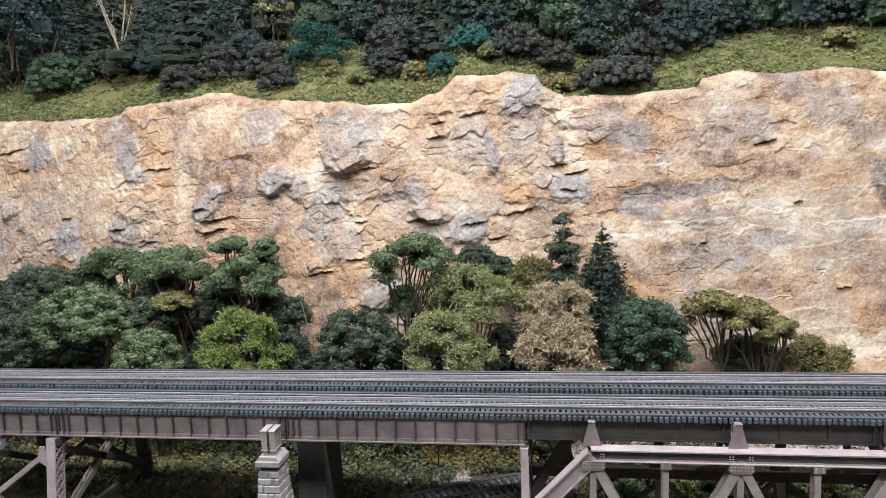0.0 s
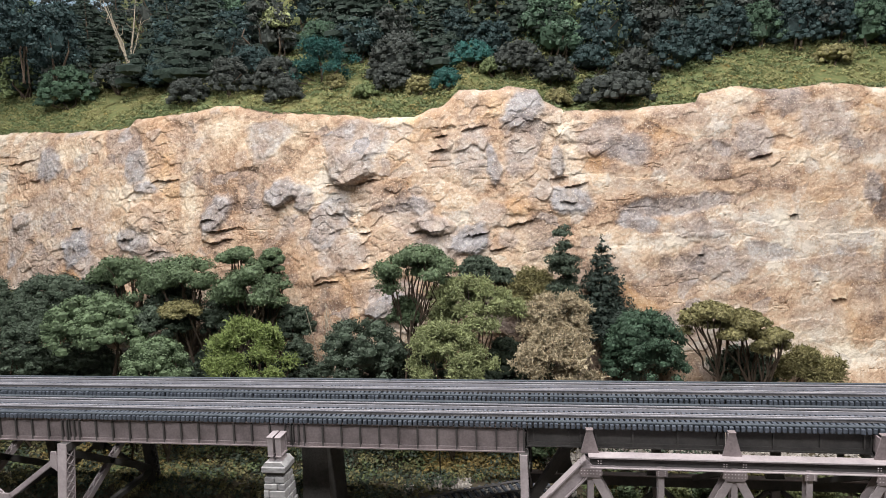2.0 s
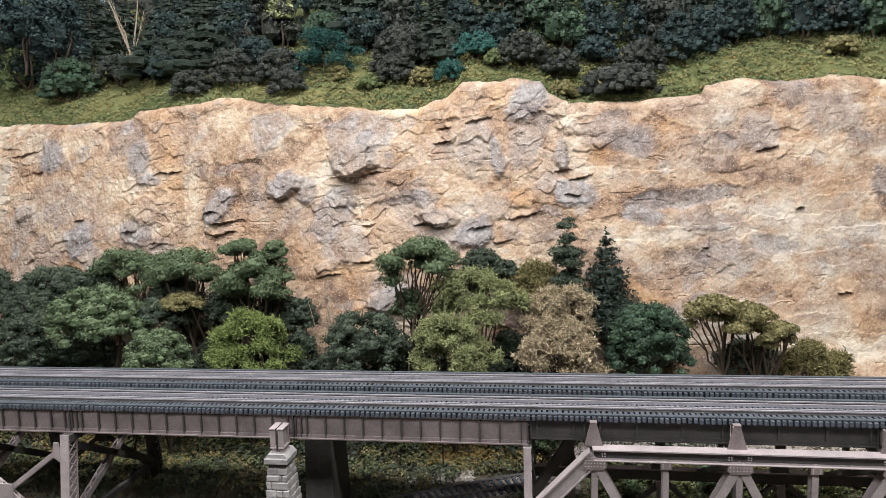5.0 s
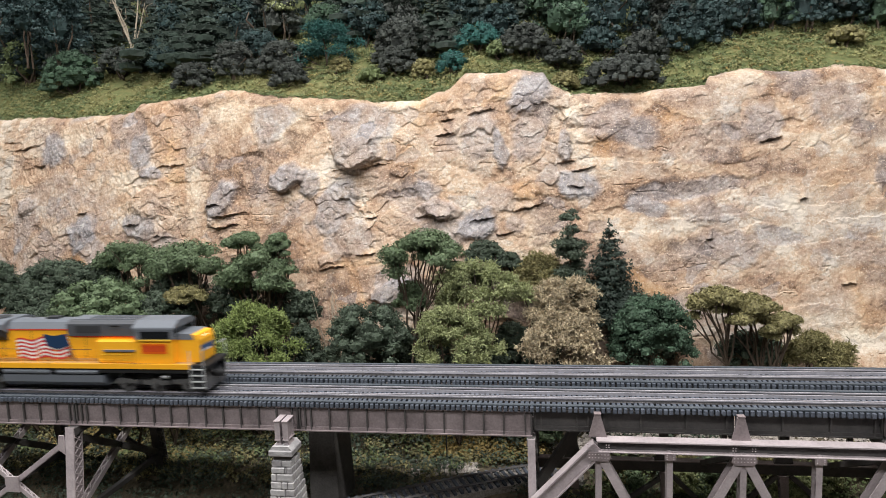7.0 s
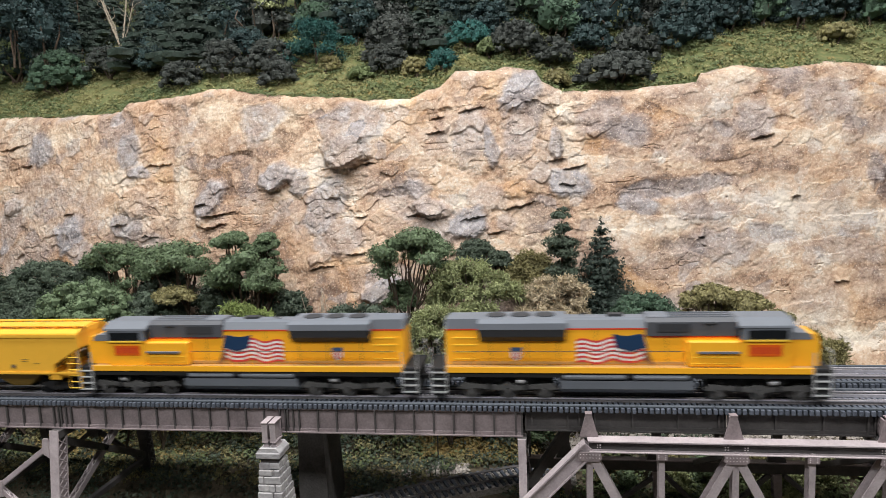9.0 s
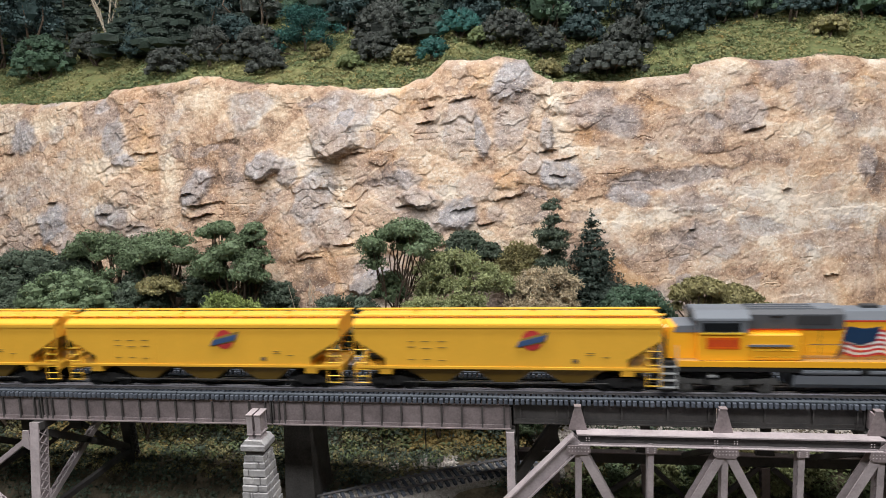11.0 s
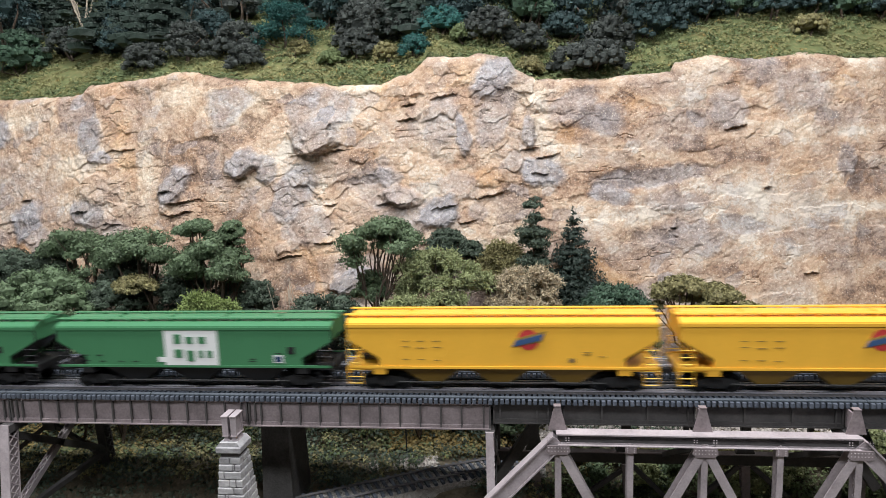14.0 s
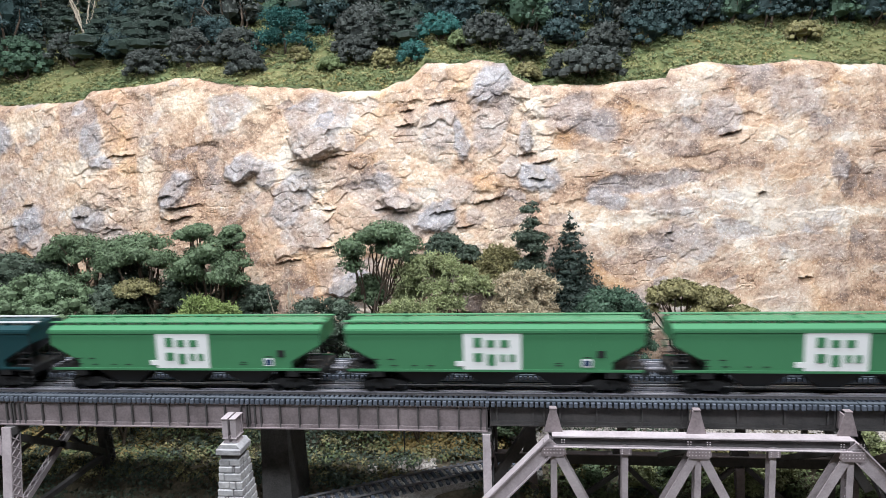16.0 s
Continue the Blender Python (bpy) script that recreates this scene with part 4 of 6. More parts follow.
def build_deck(k):
    y0, y1 = DECKS[k]
    yc = TRACK_Y[k]
    deck = thing("bridge_deck", "open timber railway bridge deck with steel rails", "bridge deck", group="bridge decks")
    for nm, off in (("rail", -0.00875), ("rail", 0.00875)):
        s = Shape()
        y = yc + off
        s.box(-4.4, 2.3, y - 0.0011, y + 0.0011, 0.0, 0.0004)
        s.box(-4.4, 2.3, y - 0.0003, y + 0.0003, 0.0004, 0.0018)
        part("rail_web", s, RAIL_WEB, deck)
        part("rail", Shape().box(-4.4, 2.3, y - 0.0006, y + 0.0006, 0.0017, 0.0025), RAIL, deck, "worn bright steel rail head")
    for off in (-0.0045, 0.0045):
        part("guard_rail", Shape().box(-4.4, 2.3, yc + off - 0.0005, yc + off + 0.0005, 0.0, 0.0021), RAIL, deck, "inner steel guard rail")
    for y in (y0 + 0.0032, y1 - 0.0032):
        x = -0.60
        while x < 0.55:
            L = 0.10 + 0.02 * ((x * 991) % 1)
            part("guard_timber", Shape().box(x, x + L - 0.0006, y - 0.0014, y + 0.0014, 0.0, 0.0011, 0.0002), GUARD, deck)
            x += L
        part("guard_timber", Shape().box(-4.4, -0.60, y - 0.0014, y + 0.0014, 0.0, 0.0011).box(0.56, 2.3, y - 0.0014, y + 0.0014, 0.0, 0.0011), GUARD, deck)
    return deck


deck_near, deck_far = build_deck(0), build_deck(1)


def girder(x0, x1, y, top, bottom, mat, stiff, facing=-1, label="weathered brown-grey riveted plate girder"):
    g = thing("plate_girder", label, "girder", group="plate girders")
    web = Shape().box(x0, x1, y, y + 0.0012, bottom, top)
    part("web_plate", web, mat, g)
    w = 0.0035
    part("top_flange", Shape().box(x0, x1, y - 0.0010, y + w, top - 0.0008, top), mat, g)
    fl = Shape().box(x0, x1, y - 0.0026, y + w, bottom, bottom + 0.0008).box(x0 + 0.001, x1 - 0.001, y - 0.0014, y - 0.0001, bottom + 0.0008, bottom + 0.0028)
    part("bottom_flange", fl, mat, g)
    if stiff:
        first = x0 + (0.0087 if x0 < 0.05 else stiff)
        # Same paint as the girder; the dark colour puts in shadow lines and dirt
        me = Shape().box(-0.0005, 0.0005, y - 0.0017, y, bottom + 0.0009, top - 0.0013).mesh("stiffener", STEEL_DARK)
        for i in range(int((x1 - 0.006 - first) / stiff) + 1):
            x = first + stiff * i
            part("stiffener", me, None, g, at=pose(x, 0, 0))
        for x in (x0 + 0.0045, x1 - 0.0045, x0 + 0.0006, x1 - 0.0006):
            part("stiffener", me, None, g, at=pose(x, 0, 0))
    return g


def rivets(row, r=0.00022):
    s = Shape()
    for x, y, z in row:
        s.add([(x - r, y, z - r), (x + r, y, z - r), (x + r, y, z + r), (x - r, y, z + r), (x, y - r * 0.8, z)], [(0, 1, 4), (1, 2, 4), (2, 3, 4), (3, 0, 4)])
    return s


GT, GB = -0.0036, -0.0205
for k, (y0, y1) in enumerate(DECKS):
    for y in (y0 + 0.0032, y1 - 0.0032 - 0.0012):
        for a, b in ((-0.625, -0.453), (-0.453, -0.281), (-0.281, -0.109), (-0.109, 0.0525)):
            g = girder(a + 0.0003, b - 0.0003, y, GT, GB, STEEL, 0.01335)
            if k == 0 and y < 0.01 and b > -0.3:
                part("rivets", rivets([(x, y - 0.0014, GB + z) for x in np.arange(a + 0.003, b - 0.003, 0.0016) for z in (0.0014, 0.0022)]), STEEL, g)
        for a, b in ((0.0535, 0.0931), (0.0941, 0.1792), (0.1802, 0.2659), (0.2669, 0.307)):
            # Set back under the deck; dark steel puts its shadow into the colour
            g = girder(a, b, y + 0.003, GT, -0.0172, STEEL_DARK, 0.028, label="dark shaded plate girder over the truss")
            if k == 0 and y < 0.01:
                part("rivets", rivets([(x, y + 0.003 - 0.0026, -0.0172 + 0.0004) for x in np.arange(a + 0.002, b - 0.002, 0.0017)]), STEEL_DARK, g)
        girder(-4.4, -0.626, y, GT, GB, STEEL, 0)
        girder(0.308, 0.48, y, GT, GB, STEEL, 0.0133)
        girder(0.481, 2.3, y, GT, GB, STEEL, 0)


def lattice(shape, a, b, wide, across, n, r=0.0006):
    """Zigzag lacing between two edges of a member from a to b."""
    a, b, w = Vector(a), Vector(b), Vector(across).normalized() * wide / 2
    for i in range(n):
        p, q = a.lerp(b, i / n), a.lerp(b, (i + 1) / n)
        s = 1 if i % 2 else -1
        shape.bar(p + w * s, q - w * s, r, r)
        shape.bar(p - w * s, q + w * s, r, r)


def laced_member(parent, name, a, b, wide, deep, mat, n, face=(0, 1, 0)):
    """Two channels with lacing: wide along x or z, deep along the face direction."""
    s = Shape()
    a, b = Vector(a), Vector(b)
    d = (b - a).normalized()
    f = Vector(face)
    w = d.cross(f).normalized()
    for k in (-1, 1):
        s.bar(a + f * deep / 2 * k, b + f * deep / 2 * k, wide, 0.0007, up=tuple(f))
    for k in (-1, 1):
        lattice(s, a + w * wide / 2 * k, b + w * wide / 2 * k, deep, face, n)
    return part(name, s, mat, parent)


def tower(x, pale, group="bridge towers"):
    """A braced steel tower under a joint: two bents of two battered legs."""
    t = thing("bridge_tower", "tall braced steel trestle tower with laced legs", "bridge tower", group=group)
    foot = -0.165
    for dx in (0.0, -0.094):
        for y0, y1 in ((-0.001, -0.018), (0.094, 0.112)):
            # Far legs take the dark steel: shade under the deck, put in as colour
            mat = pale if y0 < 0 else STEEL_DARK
            s = Shape()
            a, b = Vector((x + dx, y0, GB)), Vector((x + dx, y1, foot))
            s.bar(a + Vector((0, -0.003, 0)), b + Vector((0, -0.003, 0)), 0.0068, 0.001, up=(0, 1, 0))
            s.bar(a + Vector((0, 0.006, 0)), b + Vector((0, 0.006, 0)), 0.0068, 0.001, up=(0, 1, 0))
            for k in (-1, 1):
                lattice(s, a + Vector((k * 0.0033, 0.0015, 0)), b + Vector((k * 0.0033, 0.0015, 0)), 0.009, (0, 1, 0), 22)
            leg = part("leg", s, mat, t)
            part("shoe", Shape().box(x + dx - 0.007, x + dx + 0.007, y1 - 0.008, y1 + 0.01, foot - 0.004, foot + 0.002), STONE, leg)
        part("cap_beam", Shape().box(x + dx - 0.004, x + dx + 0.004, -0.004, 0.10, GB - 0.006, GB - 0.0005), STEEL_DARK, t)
        # Dark and pale steel set the shaded brace against the lit one
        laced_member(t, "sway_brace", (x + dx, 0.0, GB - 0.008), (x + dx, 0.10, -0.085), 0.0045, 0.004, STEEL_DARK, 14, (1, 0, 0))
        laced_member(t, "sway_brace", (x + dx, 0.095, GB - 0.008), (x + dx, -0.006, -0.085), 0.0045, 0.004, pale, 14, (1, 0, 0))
        part("strut", Shape().bar((x + dx, -0.01, -0.088), (x + dx, 0.104, -0.088), 0.004, 0.004), STEEL_DARK, t)
    for y, yb, mat in ((-0.004, -0.011, pale), (0.097, 0.105, STEEL_DARK)):
        for xa, xb in ((x - 0.004, x - 0.09), (x - 0.09, x - 0.004)):
            laced_member(t, "long_brace", (xa, y, -0.031), (xb, yb, -0.094), 0.0032, 0.0028, mat, 18)
        part("gusset", Shape().prism([(x - 0.0525, -0.0565), (x - 0.0415, -0.0565), (x - 0.0415, -0.0685), (x - 0.0525, -0.0685)], "y", (y + yb) / 2 - 0.0034, (y + yb) / 2 - 0.0022), mat, t)
        part("gusset", Shape().prism([(x - 0.0035, -0.0255), (x - 0.0075, -0.0255), (x - 0.0095, -0.036), (x - 0.0035, -0.040)], "y", y - 0.003, y - 0.0018), mat, t)
    return t


tower(-0.2825, STEEL_PALE)


def masonry_pier(x, yc, cap_z, half, deep, mat, label, beams):
    """A tapering coursed stone pier with a cap and a bridge seat."""
    p = thing("stone_pier", label, "bridge pier", group="stone piers")
    foot, top = -0.17, cap_z - 0.0075
    part("cap", Shape().box(x - half - 0.0012, x + half + 0.0012, yc - deep - 0.001, yc + deep + 0.001, cap_z - 0.004, cap_z, 0.0005), mat, p)
    part("cap_top", Shape().prism([(x - half - 0.0008, cap_z), (x + half + 0.0008, cap_z), (x + half - 0.0015, cap_z + 0.0028), (x - half + 0.0015, cap_z + 0.0028)], "y", yc - deep, yc + deep), mat, p)
    part("neck", Shape().box(x - half + 0.0014, x + half - 0.0014, yc - deep + 0.0014, yc + deep - 0.0014, top, cap_z - 0.004), STEEL_DARK, p)
    rng = np.random.default_rng(int(abs(x) * 1e4))
    z, course = top, 0
    part("core", Shape().prism([(x - half + 0.001, top), (x + half - 0.001, top), (x + half + 0.012, foot), (x - half - 0.012, foot)], "y", yc - deep + 0.001, yc + deep - 0.001), mat, p)
    while z > foot:
        h = 0.0042 + 0.0016 * rng.random()
        grow = 0.0009 + (top - z) * 0.085
        w0, d0 = half - 0.001 + grow, deep - 0.001 + grow
        n = 2 if course % 2 else 1
        cuts = [-w0] + sorted(rng.uniform(-w0 * 0.5, w0 * 0.5) for _ in range(n)) + [w0]
        for a, b in zip(cuts, cuts[1:]):
            q = 0.0006 * rng.random()
            part("stone", Shape().box(x + a + 0.0002, x + b - 0.0002, yc - d0 - q, yc - d0 + 0.006, z - h + 0.0004, z - 0.0002, 0.0004), mat, p)
        cuts = [-d0 + 0.006] + [d for d in np.arange(-d0 + 0.012, d0 - 0.004, 0.011 + 0.004 * rng.random())] + [d0]
        for a, b in zip(cuts, cuts[1:]):
            part("stone", Shape().box(x + w0 - 0.005, x + w0 + 0.0006 * rng.random(), yc + a + 0.0002, yc + b - 0.0002, z - h + 0.0004, z - 0.0002, 0.0004), mat, p)
        z -= h
        course += 1
    for bx in beams:
        b = thing("bearing_post", "short riveted steel bearing post on the pier", "bearing", group="bearing posts")
        za, zb = cap_z + 0.0028, -0.0078
        s = Shape().box(bx - 0.0019, bx + 0.0019, yc - 0.006, yc - 0.0052, za + 0.004, zb).box(bx - 0.0019, bx + 0.0019, yc + 0.004, yc + 0.0048, za + 0.004, zb).box(bx - 0.0006, bx + 0.0006, yc - 0.0052, yc + 0.004, za + 0.004, zb)
        part("post", s, STEEL_PALE, b)
        part("cap_plate", Shape().box(bx - 0.0022, bx + 0.0022, yc - 0.0068, yc + 0.0056, zb, zb + 0.0006), STEEL_PALE, b)
        part("foot_plate", Shape().box(bx - 0.0021, bx + 0.0021, yc - 0.0066, yc + 0.0054, za + 0.0034, za + 0.004), STEEL_PALE, b)
        part("rocker", Shape().prism([(bx - 0.0022, za), (bx + 0.0022, za), (bx + 0.0006, za + 0.0034), (bx - 0.0006, za + 0.0034)], "y", yc - 0.005, yc + 0.004), STEEL_PALE, b)
    return p


masonry_pier(-0.1158, -0.0090, -0.0272, 0.0072, 0.0082, STONE, "whitewashed coursed stone bridge pier", (-0.1180, -0.1124))
CONCRETE_DARK = material("dark_concrete", tones((0.075, 0.07, 0.067), 0.3), 0.9, scale=90, grain=8, bump=0.4)


def concrete_pier(x, yc, half, deep):
    """A plain battered pier with a flat cap."""
    p = thing("concrete_pier", "dark smooth concrete pier under the far track", "bridge pier")
    v = [(x + sx * (half + k), yc + sy * (deep + k), z) for z, k in ((-0.17, 0.004), (-0.0255, 0.0)) for sx, sy in ((-1, -1), (1, -1), (1, 1), (-1, 1))]
    part("shaft", Shape().add(v, [(3, 2, 1, 0), (4, 5, 6, 7), (0, 1, 5, 4), (1, 2, 6, 5), (2, 3, 7, 6), (3, 0, 4, 7)]), CONCRETE_DARK, p)
    part("cap", Shape().box(x - half - 0.0015, x + half + 0.0015, yc - deep - 0.0015, yc + deep + 0.0015, -0.0255, -0.0208, 0.0005), CONCRETE_DARK, p)


concrete_pier(-0.1105, 0.068, 0.0095, 0.019)


NODES = [0.0936, 0.1797, 0.2664]


def truss(y, pale, label, full=True):
    """A deck truss with a laced top chord, end post, verticals and diagonals."""
    t = thing("deck_truss", label, "truss", group="deck trusses")
    zt, zb, x0, panel = -0.0205, -0.105, NODES[0], NODES[1] - NODES[0]
    xs = NODES
    end = xs[-1]
    chord = part("top_chord", Shape().box(x0 - 0.001, end + 0.001, y - 0.0046, y + 0.0046, zt + 0.0048, zt + 0.0056), pale, t)
    for k in (-1, 1):
        # Dark steel puts the recessed web's shade into its colour
        part("chord_web", Shape().box(x0, end, y + k * 0.0010 - 0.0004, y + k * 0.0010 + 0.0004, zt - 0.0008, zt + 0.0048), STEEL_DARK, chord)
        part("chord_flange", Shape().box(x0, end, y + k * 0.0033 - 0.0023, y + k * 0.0033 + 0.0023, zt - 0.0014, zt - 0.0008), pale, chord)
    part("rivets", rivets([(x, y - 0.0056, zt - 0.0011) for x in np.arange(x0 + 0.002, end, 0.0015)], 0.0003), STEEL_PALE, chord)
    part("rivets", rivets([(x, y - 0.0014, zt + 0.0036) for x in np.arange(x0 + 0.002, end, 0.0018)], 0.0003), STEEL_PALE, chord)
    for e, xe in ((-1, x0), (1, end)):
        fx = xe + e * 0.0815
        d = Vector((xe - fx, 0, zt - zb)).normalized()
        post = part("end_post", Shape().bar((fx, y - 0.0026, zb), (xe, y - 0.0026, zt + 0.001), 0.0009, 0.0086), pale, t)
        part("post_web", Shape().bar((fx, y + 0.0026, zb), (xe, y + 0.0026, zt + 0.001), 0.0009, 0.0086), pale, post)
        for k in (-1, 1):
            n = Vector((-d.z, 0, d.x)) * 0.0042 * k
            part("post_flange", Shape().bar(Vector((fx, y - 0.0010, zb)) + n, Vector((xe, y - 0.0010, zt + 0.001)) + n, 0.0090, 0.0009), pale, post)
        part("rivets", rivets([(fx + (xe - fx) * f + n * -d.z, y - 0.0031, zb + (zt - zb) * f + n * d.x) for f in np.arange(0.3, 1.0, 0.016) for n in (-0.0026, 0.0026)], 0.0003), STEEL_PALE, post)
    part("bottom_chord", Shape().box(x0 - 0.0815, end + 0.0815, y - 0.005, y - 0.004, zb - 0.004, zb + 0.004).box(x0 - 0.0815, end + 0.0815, y + 0.004, y + 0.005, zb - 0.004, zb + 0.004), pale, t)
    for i, x in enumerate(xs):
        v = Shape()
        for yy in (y - 0.0036, y + 0.003):
            v.box(x - 0.0019, x + 0.0019, yy, yy + 0.0007, zb, zt)
        lattice(v, (x, y, zb), (x, y, zt), 0.006, (0, 1, 0), 16)
        part("vertical", v, pale, t)
        g = Shape().prism([(x - 0.0066, zt - 0.0012), (x + 0.0066, zt - 0.0012), (x + 0.0075, zt - 0.0050), (x + 0.0052, zt - 0.0070), (x - 0.0052, zt - 0.0070), (x - 0.0075, zt - 0.0050)], "y", y - 0.0058, y - 0.0048)
        gus = part("gusset", g, STEEL if pale is STEEL_PALE else pale, t)
        part("rivets", rivets([(x + k * 0.0019, y - 0.0058, zt - zz) for k in (-3, -2, -1, 0, 1, 2, 3) for zz in (0.0027, 0.0048)] + [(x + k * 0.0016, y - 0.0046, zt + zz) for k in (-4, -3, 3, 4) for zz in (0.0002, 0.0017, 0.0032)], 0.00036), STEEL_PALE, gus)
        if i < len(xs) - 1:
            xm = x + panel / 2
            hgr = Shape()
            for yy in (y - 0.0036, y + 0.003):
                hgr.box(xm - 0.0018, xm + 0.0018, yy, yy + 0.0007, zb, zt)
            lattice(hgr, (xm, y, zb), (xm, y, zt), 0.006, (0, 1, 0), 16)
            part("vertical", hgr, pale, t)
            gs = part("gusset", Shape().box(xm - 0.0034, xm + 0.0034, y - 0.0056, y - 0.0048, zt - 0.0054, zt - 0.0012), STEEL if pale is STEEL_PALE else pale, t)
            part("rivets", rivets([(xm + k * 0.002, y - 0.0056, zt - zz) for k in (-1, 1) for zz in (0.0021, 0.0033, 0.0045)], 0.00036), STEEL_PALE, gs)
            for xa in (x, x + panel):
                dg = Shape()
                for yy in (y - 0.0042, y + 0.0034):
                    dg.bar((xa, yy, zt - 0.0015), (xm, yy, zb), 0.0009, 0.0052, up=(0, 0, 1))
                part("diagonal", dg, pale, t)
    return t


truss(-0.012, STEEL_PALE, "pale grey-brown riveted steel deck truss")


def pedestal(x, y, mat):
    p = thing("girder_pedestal", "tapered steel plate pedestal standing on the truss", "pedestal", group="girder pedestals")
    part("plate", Shape().prism([(x - 0.0058, -0.0149), (x + 0.0058, -0.0149), (x + 0.0018, 0.0), (x - 0.0018, 0.0)], "y", y - 0.0016, y - 0.0006), mat, p)
    part("web", Shape().box(x - 0.0006, x + 0.0006, y - 0.0006, y + 0.012, -0.0149, -0.0038), mat, p)
    part("cap", Shape().box(x - 0.0022, x + 0.0022, y - 0.002, y + 0.0025, -0.0002, 0.0004), mat, p)


for x in NODES:
    pedestal(x, -0.0085, STEEL)


def cross_frames():
    """The far side of the truss span: floor beams, a long strut, short posts above it and laced posts below."""
    for x in NODES:
        f = thing("cross_frame", "dark steel floor beam frame across the truss span", "cross frame", group="cross frames")
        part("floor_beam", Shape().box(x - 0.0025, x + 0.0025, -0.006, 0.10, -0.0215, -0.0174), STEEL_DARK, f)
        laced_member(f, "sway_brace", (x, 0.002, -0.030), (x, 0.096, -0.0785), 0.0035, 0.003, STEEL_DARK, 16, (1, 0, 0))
    b = thing("strut_beam", "long dark horizontal steel strut beam on posts", "strut")
    part("beam", Shape().box(0.045, 0.56, 0.098, 0.1005, -0.087, -0.0785), STEEL_DARK, b)
    part("beam_flange", Shape().box(0.045, 0.56, 0.096, 0.1025, -0.0785, -0.0777), STEEL, b)
    for x in (0.081, 0.151, 0.2395, 0.322, 0.405, 0.49):
        part("post", Shape().prism([(x - 0.007, -0.0777), (x + 0.007, -0.0777), (x + 0.0035, -0.066), (x + 0.0035, -0.0215), (x - 0.0035, -0.0215), (x - 0.0035, -0.066)], "y", 0.0975, 0.101), STEEL_DARK, b)
        laced_member(b, "laced_post", (x, 0.099, -0.087), (x + 0.006, 0.108, -0.16), 0.006, 0.006, STEEL, 14, (0, 1, 0))
    for x in (0.196, 0.286, 0.37):
        part("post", Shape().prism([(x - 0.004, -0.0777), (x + 0.004, -0.0777), (x + 0.0018, -0.066), (x + 0.0018, -0.0215), (x - 0.0018, -0.0215), (x - 0.0018, -0.066)], "y", 0.0975, 0.101), STEEL_DARK, b)
    for xa, xb in ((0.155, 0.19), (0.235, 0.20), (0.155, 0.11), (0.245, 0.285), (0.32, 0.285)):
        laced_member(b, "raking_brace", (xa, 0.099, -0.088), (xb, 0.104, -0.125), 0.003, 0.003, STEEL_DARK, 10)


cross_frames()


def corner_bent(x, e):
    """A bent where the girder spans meet the truss; e points to the truss."""
    t = thing("bridge_bent", "pale steel bent with laced side and bracing", "bridge bent", group="bridge bents")
    # The far leg's shade is put in by the darker steel
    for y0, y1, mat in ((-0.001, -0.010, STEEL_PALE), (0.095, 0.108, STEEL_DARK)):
        s = Shape()
        a, b = Vector((x, y0, GB)), Vector((x, y1, -0.165))
        s.bar(a + Vector((0, -0.002, 0)), b + Vector((0, -0.002, 0)), 0.0048, 0.001, up=(0, 1, 0))
        s.bar(a + Vector((0, 0.009, 0)), b + Vector((0, 0.009, 0)), 0.0048, 0.001, up=(0, 1, 0))
        for k in (-1, 1):
            lattice(s, a + Vector((k * 0.0022, 0.0035, 0)), b + Vector((k * 0.0022, 0.0035, 0)), 0.010, (0, 1, 0), 20)
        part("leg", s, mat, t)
    part("cap_beam", Shape().box(x - 0.003, x + 0.003, -0.003, 0.10, GB - 0.005, GB - 0.0003), STEEL_DARK, t)
    laced_member(t, "sway_brace", (x, 0.0, -0.027), (x, 0.10, -0.09), 0.004, 0.004, STEEL, 14, (1, 0, 0))
    laced_member(t, "sway_brace", (x, 0.10, -0.027), (x, 0.0, -0.09), 0.004, 0.004, STEEL_DARK, 14, (1, 0, 0))
    part("knee_brace", Shape().bar((x + e * 0.0025, 0.045, -0.075), (x + e * 0.0365, 0.045, -0.022), 0.008, 0.006), STEEL_DARK, t)


corner_bent(0.0515, 1)
corner_bent(0.3085, -1)


# ---- train ----
def paint(name, c, rough=0.42, dirt=0.06):
    return material(name, tones(c, dirt, 0.25, 0.75), rough, scale=45, grain=14, bump=0.04, spec=0.45)


HOPPER_YELLOW = paint("yellow_hopper_paint", (0.86, 0.465, 0.05))
HOPPER_GREEN = paint("green_hopper_paint", (0.062, 0.205, 0.095))
HOPPER_TEAL = paint("dark_teal_hopper_paint", (0.012, 0.046, 0.052))
ENGINE_YELLOW = paint("armour_yellow_paint", (0.95, 0.45, 0.025))
ENGINE_GREY = paint("engine_grey_paint", (0.15, 0.166, 0.192), 0.5)
ENGINE_DARK = paint("engine_dark_grille", (0.035, 0.037, 0.042), 0.6)
LEMON = paint("bright_yellow_edge_paint", (0.85, 0.55, 0.05))
RED = paint("red_stripe_paint", (0.60, 0.055, 0.02))
FLAG_RED = paint("flag_red_paint", (0.55, 0.05, 0.05))
FLAG_BLUE = paint("flag_blue_paint", (0.012, 0.04, 0.10))
WHITE = paint("white_paint", (0.80, 0.80, 0.79))
SILVER = paint("aluminium_paint", (0.42, 0.43, 0.44), 0.4)
ORANGE = paint("orange_red_panel_paint", (0.78, 0.13, 0.01))
BLACK = paint("grimy_black_paint", (0.014, 0.014, 0.015), 0.6, 0.3)
TRUCK = paint("dusty_truck_grey", (0.085, 0.084, 0.083), 0.7, 0.3)
LOGO_BLUE = paint("logo_blue_paint", (0.05, 0.10, 0.22))
INK = paint("stencil_ink", (0.30, 0.19, 0.04), 0.6)
